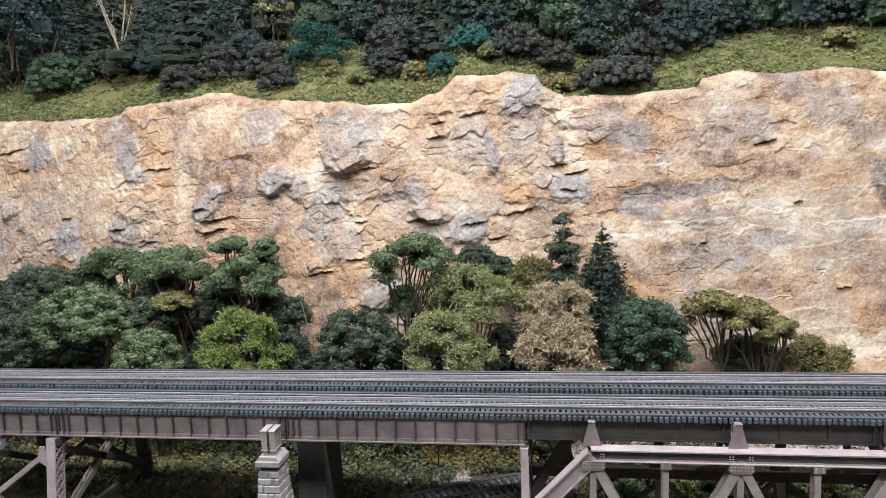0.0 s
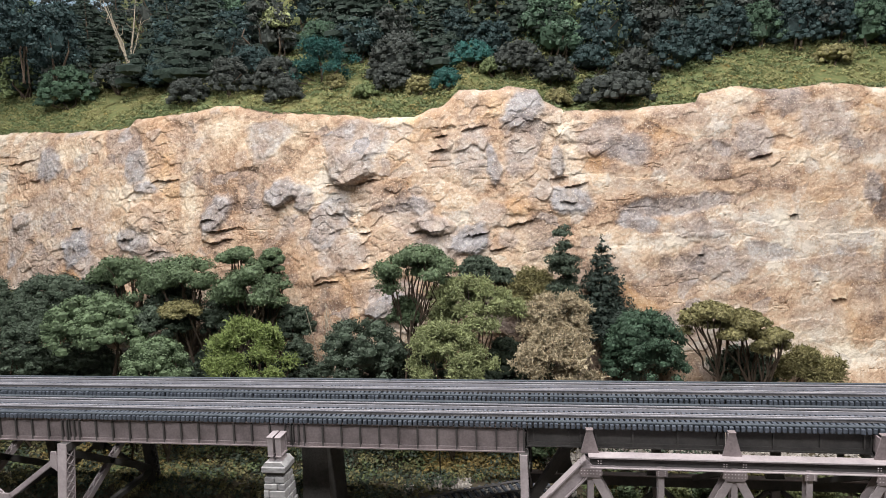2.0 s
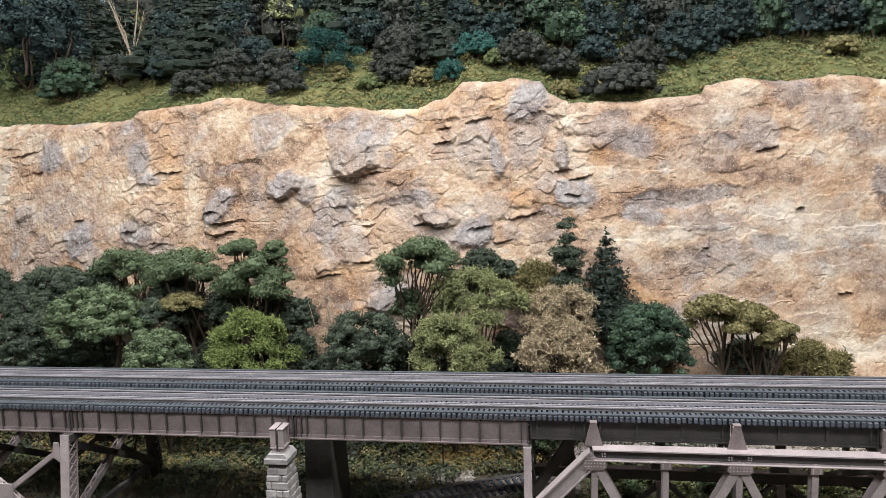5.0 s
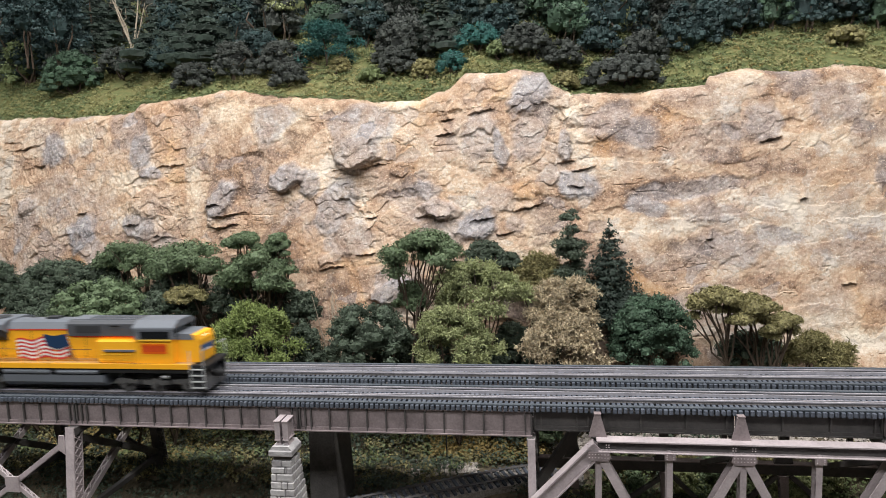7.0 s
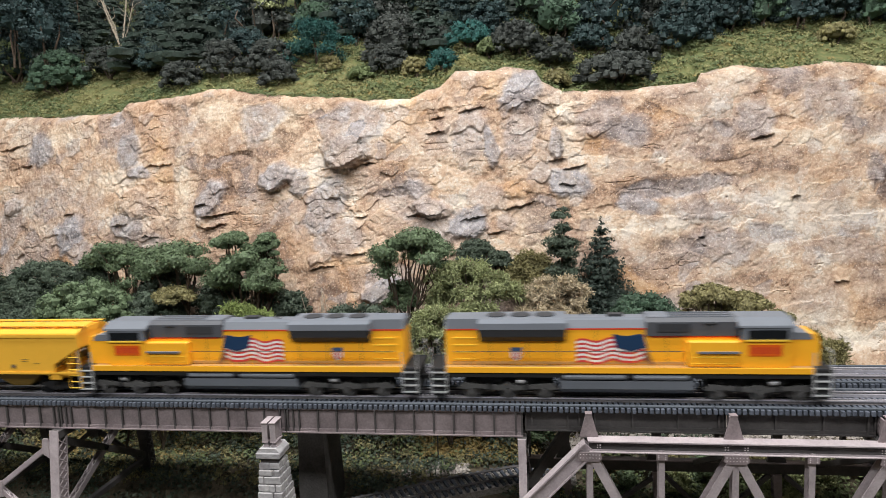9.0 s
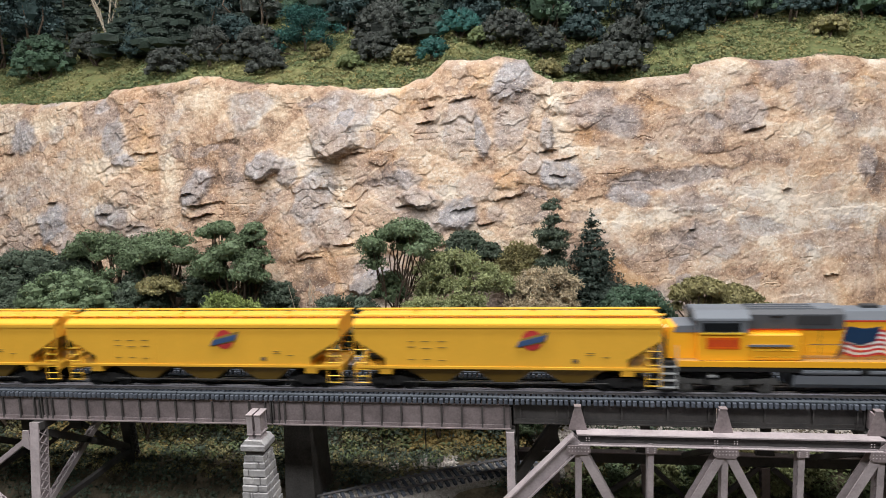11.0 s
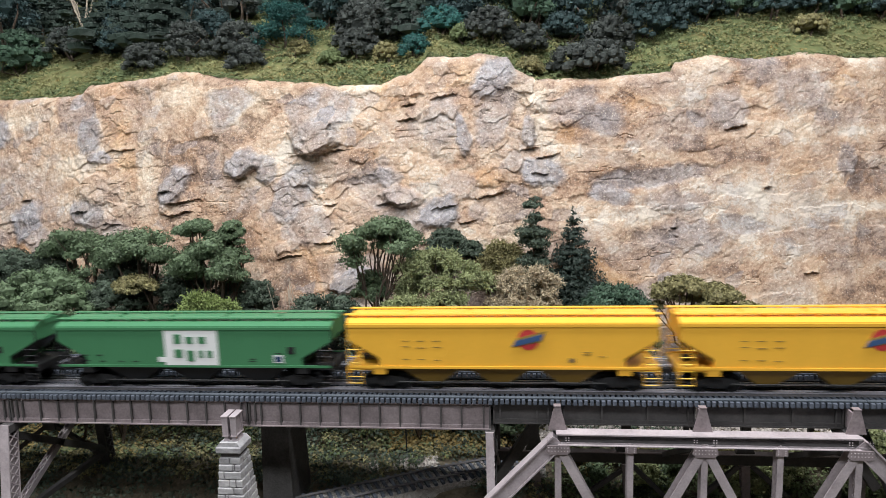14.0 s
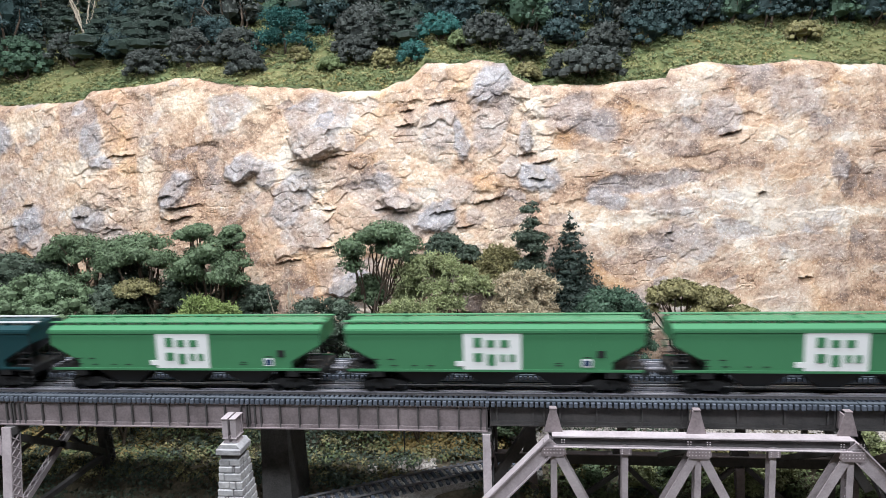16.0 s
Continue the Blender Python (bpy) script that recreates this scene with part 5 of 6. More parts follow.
GLASS_DARK = paint("dark_cab_glass", (0.01, 0.012, 0.014), 0.08, 0.1)
WHEEL = material("wheel_steel", tones((0.22, 0.21, 0.20), 0.2), 0.45, metal=0.7, scale=200, bump=0.1)
LAMP_ON = bpy.data.materials.new("lit_headlight")
LAMP_ON.use_nodes = True
LAMP_ON.node_tree.nodes["Principled BSDF"].inputs["Emission Color"].default_value = (1.0, 0.85, 0.45, 1)
LAMP_ON.node_tree.nodes["Principled BSDF"].inputs["Emission Strength"].default_value = 2.0


def both(fn):
    """Makes the part for each flank: fn(side) with side -1 towards -y, 1 towards +y."""
    return [fn(-1), fn(1)]


def flank(x0, x1, z0, z1, y, side, t=0.00025):
    """A thin plate on a flank."""
    return Shape().box(x0, x1, min(side * y, side * (y + t)), max(side * y, side * (y + t)), z0, z1)


def disc(x, y, z, r, t, n=18):
    return Shape().tube([(x, y, z), (x, y + t, z)], r, n)


def wheelset(parent, x, mat=None):
    s = Shape()
    for k in (-1, 1):
        s.tube([(x, k * 0.0078, 0.0058), (x, k * 0.0098, 0.0058)], [0.0062, 0.0058], 20)
    s.tube([(x, -0.0098, 0.0058), (x, 0.0098, 0.0058)], 0.0012, 8)
    return part("wheelset", s, mat or WHEEL, parent)


def engine_truck(loco, xs):
    tr = part("truck", Shape().box(xs[0] - 0.006, xs[-1] + 0.006, -0.006, 0.006, 0.006, 0.012), TRUCK, loco)
    for x in xs:
        wheelset(tr, x)
    for side in (-1, 1):
        y = 0.0118 * side
        s = Shape()
        pts = [(xs[0] - 0.009, 0.0072), (xs[0] - 0.005, 0.0112), (xs[0] + 0.006, 0.0098), (xs[1] - 0.005, 0.0092), (xs[1], 0.0112), (xs[1] + 0.005, 0.0092), (xs[2] - 0.006, 0.0098), (xs[2] + 0.005, 0.0112), (xs[2] + 0.009, 0.0072),
               (xs[2] + 0.004, 0.0066), (xs[2] - 0.004, 0.0074), (xs[1] + 0.004, 0.006), (xs[1] - 0.004, 0.006), (xs[0] + 0.004, 0.0074), (xs[0] - 0.004, 0.0066)]
        s.prism(pts, "y", y - 0.001, y + 0.001)
        part("side_frame", s, TRUCK, tr)
        for x in xs:
            part("axle_box", disc(x, y + (0.001 if side > 0 else -0.003), 0.0060, 0.0019, 0.002, 10), TRUCK, tr)
        for x in ((xs[0] + xs[1]) / 2, (xs[1] + xs[2]) / 2):
            part("spring", Shape().tube([(x, y * 1.06, 0.0062), (x, y * 1.06, 0.0105)], 0.0013, 8), BLACK, tr)
        part("brake_cylinder", Shape().tube([(xs[1] + 0.006, y * 1.08, 0.0125), (xs[1] + 0.011, y * 1.08, 0.0125)], 0.0017, 10), SILVER, tr)
    return tr


def wave(x, phase=0.0):
    return 0.0011 * math.sin(x * 330 + phase)


def flag_parts(loco, side):
    """A waving striped flag on the flank: thirteen stripes and a blue corner, trailing to the rear."""
    y = 0.0107 * side
    x0, x1, z0, z1 = -0.0385, 0.0040, 0.0258, 0.0415
    n, rows = 26, 11
    lean = lambda x, f: x + (0.004 * (1 - f) if x > x1 - 0.012 else 0.0)
    for r in range(rows):
        s = Shape()
        v, f = [], []
        for i in range(n + 1):
            u = i / n
            x = x0 + (x1 - x0) * u
            for e in (0, 1):
                q = (r + e) / rows
                v.append((lean(x, q) if u > 0.7 else x, y, z0 + (z1 - z0) * q + wave(x, 0.5) - 0.0022 * (1 - u)))
                v.append((v[-1][0], y + 0.00012 * side, v[-1][2]))
        for i in range(n):
            a, b = i * 4, i * 4 + 4
            f += [(a, b, b + 2, a + 2), (a + 1, a + 3, b + 3, b + 1), (a, a + 1, b + 1, b), (a + 2, b + 2, b + 3, a + 3)]
        s.add(v, f)
        part("flag_stripe", s, FLAG_RED if r % 2 == 0 else WHITE, loco)
    s, v, f = Shape(), [], []
    for i in range(11):
        x = -0.0150 + 0.0190 * i / 10
        lo, hi = z0 + (z1 - z0) * 0.50 + wave(x, 0.5) - 0.0004, z1 + 0.0012 + 0.6 * wave(x, 0.5)
        v += [(x + 0.002, y, lo), (x - 0.0006, y, hi), (x + 0.002, y + 0.0004 * side, lo), (x - 0.0006, y + 0.0004 * side, hi)]
    for i in range(10):
        a, b = i * 4, i * 4 + 4
        f += [(a, b, b + 1, a + 1), (a + 2, a + 3, b + 3, b + 2), (a, a + 2, b + 2, b), (a + 1, b + 1, b + 3, a + 3)]
    part("flag_corner", s.add(v, f), FLAG_BLUE, loco, "dark blue flag corner")
    # Shade of the wind fold, drawn in brown as part of the flag print
    part("flag_fold", Shape().prism([(0.0042, 0.0262), (0.0105, 0.0222), (0.0058, 0.033), (0.0040, 0.0408)], "y", y, y + 0.0002 * side), paint("flag_fold_shade_paint", (0.22, 0.11, 0.06)), loco)


def squash(root, level, k):
    """Lowers all that stands above a level to k of its height."""
    for me in {ob.data for ob in root.children_recursive if ob.type == "MESH"}:
        for v in me.vertices:
            if v.co.z > level:
                v.co.z = level + (v.co.z - level) * k


def locomotive():
    """A six-axle diesel freight engine facing +x, its origin on the rail heads."""
    L = thing("locomotive", "orange-yellow and grey six-axle diesel freight locomotive with a flag", "locomotive", group="locomotives")
    part("frame", Shape().box(-0.1235, 0.104, -0.0162, 0.0165, 0.0160, 0.0196), BLACK, L)
    both(lambda s: part("side_sill", flank(-0.1235, 0.1035, 0.0193, 0.0229, 0.0164, s, 0.0008), ENGINE_YELLOW, L, "yellow side sill"))
    part("walkway", Shape().box(-0.1235, 0.1040, -0.0163, 0.0163, 0.0216, 0.0226), paint("worn_walkway_paint", (0.42, 0.24, 0.08), 0.6), L)
    hood = part("long_hood", Shape().prism([(-0.0102, 0.0228), (-0.0102, 0.0462), (-0.0078, 0.0532), (-0.004, 0.0542), (0.004, 0.0542), (0.0078, 0.0532), (0.0102, 0.0462), (0.0102, 0.0228)], "x", -0.1235, 0.062), ENGINE_YELLOW, L)
    part("hood_roof", Shape().prism([(-0.0104, 0.0470), (-0.0080, 0.0535), (-0.004, 0.0546), (0.004, 0.0546), (0.0080, 0.0535), (0.0104, 0.0470)], "x", -0.1238, 0.0615), ENGINE_GREY, hood, "grey hood roof")
    both(lambda s: part("stripe", flank(-0.1235, 0.010, 0.0461, 0.0471, 0.0103, s, 0.0002), RED, hood, "thin red stripe"))
    both(lambda s: part("stripe", flank(0.008, 0.061, 0.0410, 0.0422, 0.0103, s, 0.0004), RED, hood, "thin red stripe"))
    # radiator section with flared overhang
    rad = part("radiator_housing", Shape().prism([(-0.0158, 0.0478), (-0.0155, 0.0530), (-0.0105, 0.0556), (0.0105, 0.0556), (0.0155, 0.0530), (0.0158, 0.0478), (0.0104, 0.0440), (-0.0104, 0.0440)], "x", -0.1015, -0.0445), ENGINE_GREY, L)
    part("end_housing", Shape().prism([(-0.0104, 0.047), (-0.0098, 0.0555), (0.0098, 0.0555), (0.0104, 0.047)], "x", -0.1225, -0.1012), ENGINE_GREY, L)
    both(lambda s: part("radiator_screen", Shape().prism([(0.0105 * s, 0.0385), (0.0150 * s, 0.0425), (0.0157 * s, 0.0480), (0.0100 * s, 0.0480)], "x", -0.1005, -0.0455), ENGINE_DARK, rad, "dark radiator intake screen"))
    for x in (-0.090, -0.074, -0.058):
        part("roof_fan", Shape().tube([(x, 0, 0.0554), (x, 0, 0.0565)], [0.0066, 0.0064], 20), ENGINE_DARK, rad)
    for i in range(4):
        both(lambda s: part("louvre", flank(-0.118, -0.103, 0.0262 + i * 0.0048, 0.0268 + i * 0.0048, 0.0103, s, 0.0005), LEMON, hood))
    part("exhaust_stack", Shape().box(-0.018, -0.008, -0.003, 0.003, 0.0545, 0.0566), ENGINE_DARK, L)
    part("horn", Shape().tube([(-0.034, 0.002, 0.0545), (-0.034, 0.002, 0.056), (-0.030, 0.002, 0.0563)], 0.0006, 6), ENGINE_DARK, L)
    # electrical cabinet and blower housing behind the cab
    box = part("cabinet", Shape().prism([(-0.0112, 0.0420), (-0.0112, 0.0520), (-0.0085, 0.0550), (0.0085, 0.0550), (0.0112, 0.0520), (0.0112, 0.0420)], "x", 0.0050, 0.0612), paint("cabinet_grey_paint", (0.075, 0.08, 0.092), 0.55), L)
    both(lambda s: part("grille", flank(0.012, 0.032, 0.0445, 0.0508, 0.0112, s, 0.0004), ENGINE_DARK, box, "dark air intake grille"))
    both(lambda s: part("hatch", flank(0.040, 0.048, 0.0500, 0.0509, 0.0112, s, 0.0005), BLACK, box))
    for k in range(3):
        part("roof_rib", Shape().box(0.020, 0.058, -0.007 + k * 0.006, -0.006 + k * 0.006, 0.0548, 0.0556), ENGINE_GREY, box)
    part("roof_hatch", Shape().box(0.006, 0.020, -0.007, 0.007, 0.0546, 0.0560, 0.0006), ENGINE_GREY, box)
    low = part("battery_box", Shape().box(0.030, 0.0615, -0.0150, 0.0150, 0.0228, 0.0395, 0.0008), ENGINE_YELLOW, L)
    for i in range(2):
        both(lambda s: part("panel_line", flank(0.033, 0.058, 0.0290 - i * 0.004, 0.0294 - i * 0.004, 0.0150, s, 0.0003), LEMON, low))
    both(lambda s: part("step_tread", flank(0.036, 0.061, 0.0318, 0.0330, 0.0150, s, 0.0012), ENGINE_GREY, low))
    # cab and nose
    cab = part("cab", Shape().prism([(-0.0150, 0.0228), (-0.0150, 0.0470), (-0.0147, 0.0490), (0.0147, 0.0490), (0.0150, 0.0470), (0.0150, 0.0228)], "x", 0.0612, 0.0905), ENGINE_YELLOW, L)
    part("cab_roof", Shape().prism([(-0.0158, 0.0485), (-0.0155, 0.0502), (-0.0085, 0.0550), (0.0085, 0.0550), (0.0155, 0.0502), (0.0158, 0.0485)], "x", 0.0600, 0.0925), ENGINE_GREY, cab, "grey sloped cab roof")
    part("cab_brow", Shape().box(0.0612, 0.0912, -0.0153, 0.0153, 0.0406, 0.0487), ENGINE_GREY, cab)
    both(lambda s: part("window", flank(0.066, 0.0885, 0.0412, 0.0465, 0.0154, s, 0.0003), GLASS_DARK, cab, "dark cab side window"))
    both(lambda s: part("sill_strip", flank(0.0640, 0.0895, 0.0396, 0.0405, 0.0150, s, 0.0012), LEMON, cab))
    both(lambda s: part("number_panel", flank(0.066, 0.0855, 0.0300, 0.0372, 0.0150, s, 0.0003), ORANGE, cab, "orange-red number panel"))
    for i, w in enumerate((0.003, 0.0034, 0.003, 0.0032)):
        both(lambda s: part("number_bar", flank(0.0685 + i * 0.0042, 0.0685 + i * 0.0042 + w * 0.8, 0.0316, 0.0358, 0.0153, s, 0.0002), RED, cab))
    part("windscreen", Shape().box(0.0911, 0.0916, -0.0120, 0.0120, 0.0415, 0.0478), GLASS_DARK, cab)
    nose = part("nose", Shape().prism([(0.0905, 0.0228), (0.1085, 0.0228), (0.1085, 0.0385), (0.1070, 0.0425), (0.1030, 0.0432), (0.0905, 0.0432)], "y", -0.0108, 0.0108), ENGINE_YELLOW, L)
    part("nose_top", Shape().prism([(0.0900, 0.0395), (0.1045, 0.0395), (0.1035, 0.0426), (0.1020, 0.0438), (0.0900, 0.0440)], "y", -0.0110, 0.0110), ENGINE_GREY, nose, "grey nose top")
    part("headlight", disc(0, 0, 0, 0.0011, 0.0008, 12), LAMP_ON, nose, "lit headlight", pose(0.1078, -0.0022, 0.0402, 0, 0, 90))
    part("headlight", disc(0, 0, 0, 0.0011, 0.0008, 12), LAMP_ON, nose, "lit headlight", pose(0.1078, 0.0022, 0.0402, 0, 0, 90))
    part("wing_mark", Shape().box(0.1085, 0.1088, -0.009, 0.009, 0.0300, 0.0345), LOGO_BLUE, nose)
    # ends: pilots, steps, couplers, railings
    for e, xe in ((1, 0.1045), (-1, -0.1240)):
        plow = part("pilot", Shape().prism([(xe, 0.003), (xe + e * 0.009, 0.003), (xe + e * 0.009, 0.008), (xe + e * 0.0035, 0.0165), (xe, 0.0200)], "y", -0.0150, 0.0150), ENGINE_DARK if e < 0 else paint("pilot_grey_paint", (0.10, 0.10, 0.105), 0.6), L)
        part("end_deck", Shape().box(min(xe, xe + e * 0.011), max(xe, xe + e * 0.011), -0.0160, 0.0160, 0.0196, 0.0216), BLACK, L)
        part("coupler", Shape().box(min(xe, xe + e * 0.0165), max(xe, xe + e * 0.0165), -0.0016, 0.0016, 0.0098, 0.0128, 0.0004), BLACK, L)
        for side in (-1, 1):
            st = part("steps", Shape().box(min(xe - e * 0.001, xe + e * 0.009), max(xe - e * 0.001, xe + e * 0.009), 0.0148 * side - 0.0003, 0.0148 * side + 0.0003, 0.005, 0.022), ENGINE_DARK, L)
            for k in range(4):
                z = 0.0052 + k * 0.0045
                part("step", Shape().box(min(xe - e * 0.001, xe + e * 0.009), max(xe - e * 0.001, xe + e * 0.009), 0.0148 * side if side > 0 else -0.0172, 0.0172 if side > 0 else -0.0148, z, z + 0.0007), SILVER, st)
            for x in (xe - e * 0.001, xe + e * 0.009):
                part("grab_iron", Shape().tube([(x, 0.0172 * side, 0.0050), (x, 0.0172 * side, 0.0330)], 0.0004, 6), SILVER, st, "silver grab iron")
            part("stair_rail", Shape().tube([(xe + e * 0.009, 0.0172 * side, 0.0330), (xe + e * 0.010, 0.006 * side, 0.0330)], 0.0004, 6), SILVER, st)
        part("hose", Shape().tube([(xe + e * 0.009, -0.004, 0.0165), (xe + e * 0.012, -0.0042, 0.0125), (xe + e * 0.013, -0.0035, 0.009)], 0.0005, 6), BLACK, L)
    for side in (-1, 1):
        xs = [-0.118 + 0.0145 * i for i in range(11)]
        r = part("handrail", Shape().tube([(xs[0], 0.0165 * side, 0.0335), (xs[-1], 0.0165 * side, 0.0335)], 0.00022, 6), ENGINE_DARK, L)
        for x in xs:
            part("stanchion", Shape().tube([(x, 0.0165 * side, 0.0226), (x, 0.0165 * side, 0.0335)], 0.00018, 6), ENGINE_YELLOW, r)
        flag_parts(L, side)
        y = 0.0106 * side
        sh = part("shield", Shape().prism([(-0.0808, 0.0332), (-0.0732, 0.0332), (-0.0735, 0.0275), (-0.0770, 0.0252), (-0.0805, 0.0275)], "y", y, y + 0.0002 * side), WHITE, L, "small red, white and blue shield mark")
        part("shield_top", flank(-0.0808, -0.0732, 0.0318, 0.0345, 0.0107, side, 0.0003), LOGO_BLUE, sh)
        for k in range(3):
            part("shield_bar", flank(-0.0795 + k * 0.0023, -0.0784 + k * 0.0023, 0.0265, 0.0316, 0.0107, side, 0.0003), FLAG_RED, sh)
        tank_side = part("fuel_tank", Shape().prism([(0.0, 0.0046), (0.0125 * side, 0.0052), (0.0158 * side, 0.0085), (0.0158 * side, 0.0138), (0.0, 0.0138)], "x", -0.0490, 0.0340), ENGINE_GREY, L, "grey fuel tank")
        part("air_reservoir", Shape().tube([(-0.047, 0.0152 * side, 0.0163), (-0.008, 0.0152 * side, 0.0163)], 0.0019, 10), ENGINE_GREY, tank_side)
        part("air_reservoir", Shape().tube([(-0.003, 0.0152 * side, 0.0163), (0.030, 0.0152 * side, 0.0163)], 0.0019, 10), ENGINE_GREY, tank_side)
        for x in (-0.094, -0.070, -0.050, -0.026, 0.018):
            part("door_line", flank(x, x + 0.0003, 0.024, 0.0455, 0.0102, side, 0.0001), ENGINE_DARK, hood)
        # Brown band: dust and the handrail's shadow put into one colour
        part("base_shade_band", flank(-0.1205, 0.030, 0.0232, 0.0250, 0.0103, side, 0.0002), paint("dusty_shaded_hood_base", (0.48, 0.27, 0.09)), hood)
    engine_truck(L, (-0.107, -0.083, -0.059))
    engine_truck(L, (0.049, 0.073, 0.097))
    squash(L, 0.0468, 0.78)
    return L


def freight_truck(car, x, mat=BLACK):
    tr = part("truck", Shape().box(x - 0.002, x + 0.002, -0.010, 0.010, 0.005, 0.010), mat, car)
    for dx in (-0.0101, 0.0101):
        wheelset(tr, x + dx, BLACK)
    for side in (-1, 1):
        y = 0.0112 * side
        part("side_frame", Shape().prism([(x - 0.0135, 0.0072), (x - 0.006, 0.0100), (x + 0.006, 0.0100), (x + 0.0135, 0.0072), (x + 0.0125, 0.0046), (x + 0.0075, 0.0052), (x + 0.003, 0.0032), (x - 0.003, 0.0032), (x - 0.0075, 0.0052), (x - 0.0125, 0.0046)], "y", y - 0.0011, y + 0.0011), mat, tr)
        part("spring", Shape().tube([(x, y * 1.05, 0.0042), (x, y * 1.05, 0.0085)], 0.0016, 8), mat, tr)
        for dx in (-0.0101, 0.0101):
            part("axle_cap", disc(x + dx, y + (0.001 if side > 0 else -0.0022), 0.0058, 0.0014, 0.0012, 10), mat, tr)
    return tr


def hopper(mat, label, half, under, logo):
    """A three-bay covered hopper car, its origin on the rail heads."""
    H = thing("hopper_car", label, "hopper car", group="covered hopper cars")
    e, inn = half, half - 0.020
    fit = mat if logo == "round" else BLACK
    side_poly = [(-e, 0.0452), (e, 0.0452), (e, 0.0355), (e - 0.004, 0.0330), (inn, 0.0235), (inn, 0.0172), (-inn, 0.0172), (-inn, 0.0235), (-e + 0.004, 0.0330), (-e, 0.0355)]
    body = part("body", Shape().prism(side_poly, "y", -0.0172, 0.0172), mat, H)
    part("roof", Shape().prism([(-0.0174, 0.0452), (-0.0172, 0.0466), (-0.0130, 0.0484), (-0.006, 0.0490), (0.006, 0.0490), (0.0130, 0.0484), (0.0172, 0.0466), (0.0174, 0.0452)], "x", -e - 0.0006, e + 0.0006), mat, H)
    both(lambda s: part("eave_rail", flank(-e - 0.0008, e + 0.0008, 0.0438, 0.0458, 0.0172, s, 0.0007), mat, H))
    walk_way = part("running_board", Shape().box(-e - 0.003, e + 0.003, -0.0112, -0.0072, 0.0502, 0.0507).box(-e - 0.003, e + 0.003, 0.0072, 0.0112, 0.0502, 0.0507), SILVER if logo == "plain" else mat, H, "roof running boards")
    for k in range(13):
        x = -e + 0.004 + (2 * e - 0.008) * k / 12
        part("board_bracket", Shape().box(x - 0.0003, x + 0.0003, -0.0125, -0.0068, 0.0482, 0.0502).box(x - 0.0003, x + 0.0003, 0.0068, 0.0125, 0.0482, 0.0502), mat, walk_way)
    for k in range(5):
        x = -e * 0.8 + e * 1.6 * k / 4
        part("hatch_cover", Shape().box(x - e * 0.19, x + e * 0.19, -0.0042, 0.0042, 0.0488, 0.0504, 0.0006), mat, H)
    for k in range(1, 6):
        both(lambda s: part("seam", flank(-e + 2 * e * k / 6 - 0.0002, -e + 2 * e * k / 6 + 0.0002, 0.0185, 0.0436, 0.0172, s, 0.00012), mat, body))
    both(lambda s: part("side_sill", flank(-e + 0.001, e - 0.001, 0.0166, 0.0182, 0.0168, s, 0.0009), mat, H))
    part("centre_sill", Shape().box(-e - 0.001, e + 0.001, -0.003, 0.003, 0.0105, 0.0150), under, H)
    # three discharge bays
    for x in (-0.044, 0.0, 0.044):
        s = Shape()
        t0, t1, b0, b1 = (-0.0215, 0.0215, -0.006, 0.006)
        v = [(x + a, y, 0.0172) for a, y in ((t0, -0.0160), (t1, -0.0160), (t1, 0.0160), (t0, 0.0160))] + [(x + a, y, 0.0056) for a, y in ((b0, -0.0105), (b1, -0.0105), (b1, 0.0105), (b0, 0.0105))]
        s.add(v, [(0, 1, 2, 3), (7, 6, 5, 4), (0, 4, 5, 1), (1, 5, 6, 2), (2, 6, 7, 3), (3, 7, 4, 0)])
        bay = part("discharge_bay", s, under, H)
        part("outlet_gate", Shape().box(x - 0.0075, x + 0.0075, -0.0115, 0.0115, 0.0044, 0.0057), BLACK, bay)
    both(lambda s: part("brake_pipe", Shape().tube([(-inn + 0.012, 0.0145 * s, 0.0068), (inn - 0.012, 0.0145 * s, 0.0068)], 0.0004, 6), TRUCK, H))
    # ends: slope sheets, platforms, ladders
    for k in (-1, 1):
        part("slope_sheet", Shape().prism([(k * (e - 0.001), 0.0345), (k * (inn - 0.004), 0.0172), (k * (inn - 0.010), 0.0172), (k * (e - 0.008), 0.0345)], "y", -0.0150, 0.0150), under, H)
        plat = part("end_platform", Shape().box(min(k * (e - 0.020), k * (e + 0.001)), max(k * (e - 0.020), k * (e + 0.001)), -0.0165, 0.0165, 0.0150, 0.0172), fit, H)
        part("end_beam", Shape().box(min(k * (e - 0.001), k * (e + 0.0012)), max(k * (e - 0.001), k * (e + 0.0012)), -0.0168, 0.0168, 0.0132, 0.0178), fit, plat)
        part("bolster_tab", Shape().box(min(k * (inn - 0.004), k * (inn + 0.004)), max(k * (inn - 0.004), k * (inn + 0.004)), -0.0172, 0.0172, 0.0125, 0.0168), fit, plat)
        part("coupler", Shape().box(min(k * e, k * (e + 0.0066)), max(k * e, k * (e + 0.0066)), -0.0016, 0.0016, 0.0095, 0.0125, 0.0004), BLACK, H)
        for s in (-1, 1):
            lad = part("ladder", Shape().tube([(k * (e + 0.0005), 0.0170 * s, 0.0060), (k * (e + 0.0005), 0.0170 * s, 0.0450)], 0.00032, 6).tube([(k * (e - 0.0085), 0.0170 * s, 0.0060), (k * (e - 0.0085), 0.0170 * s, 0.0300)], 0.00032, 6), fit, H)
            for j in range(6):
                z = 0.0065 + j * 0.0045
                part("rung", Shape().tube([(k * (e - 0.0085), 0.0172 * s, z), (k * (e + 0.0005), 0.0172 * s, z)], 0.00034, 6), fit if mat is not HOPPER_YELLOW else LEMON, lad)
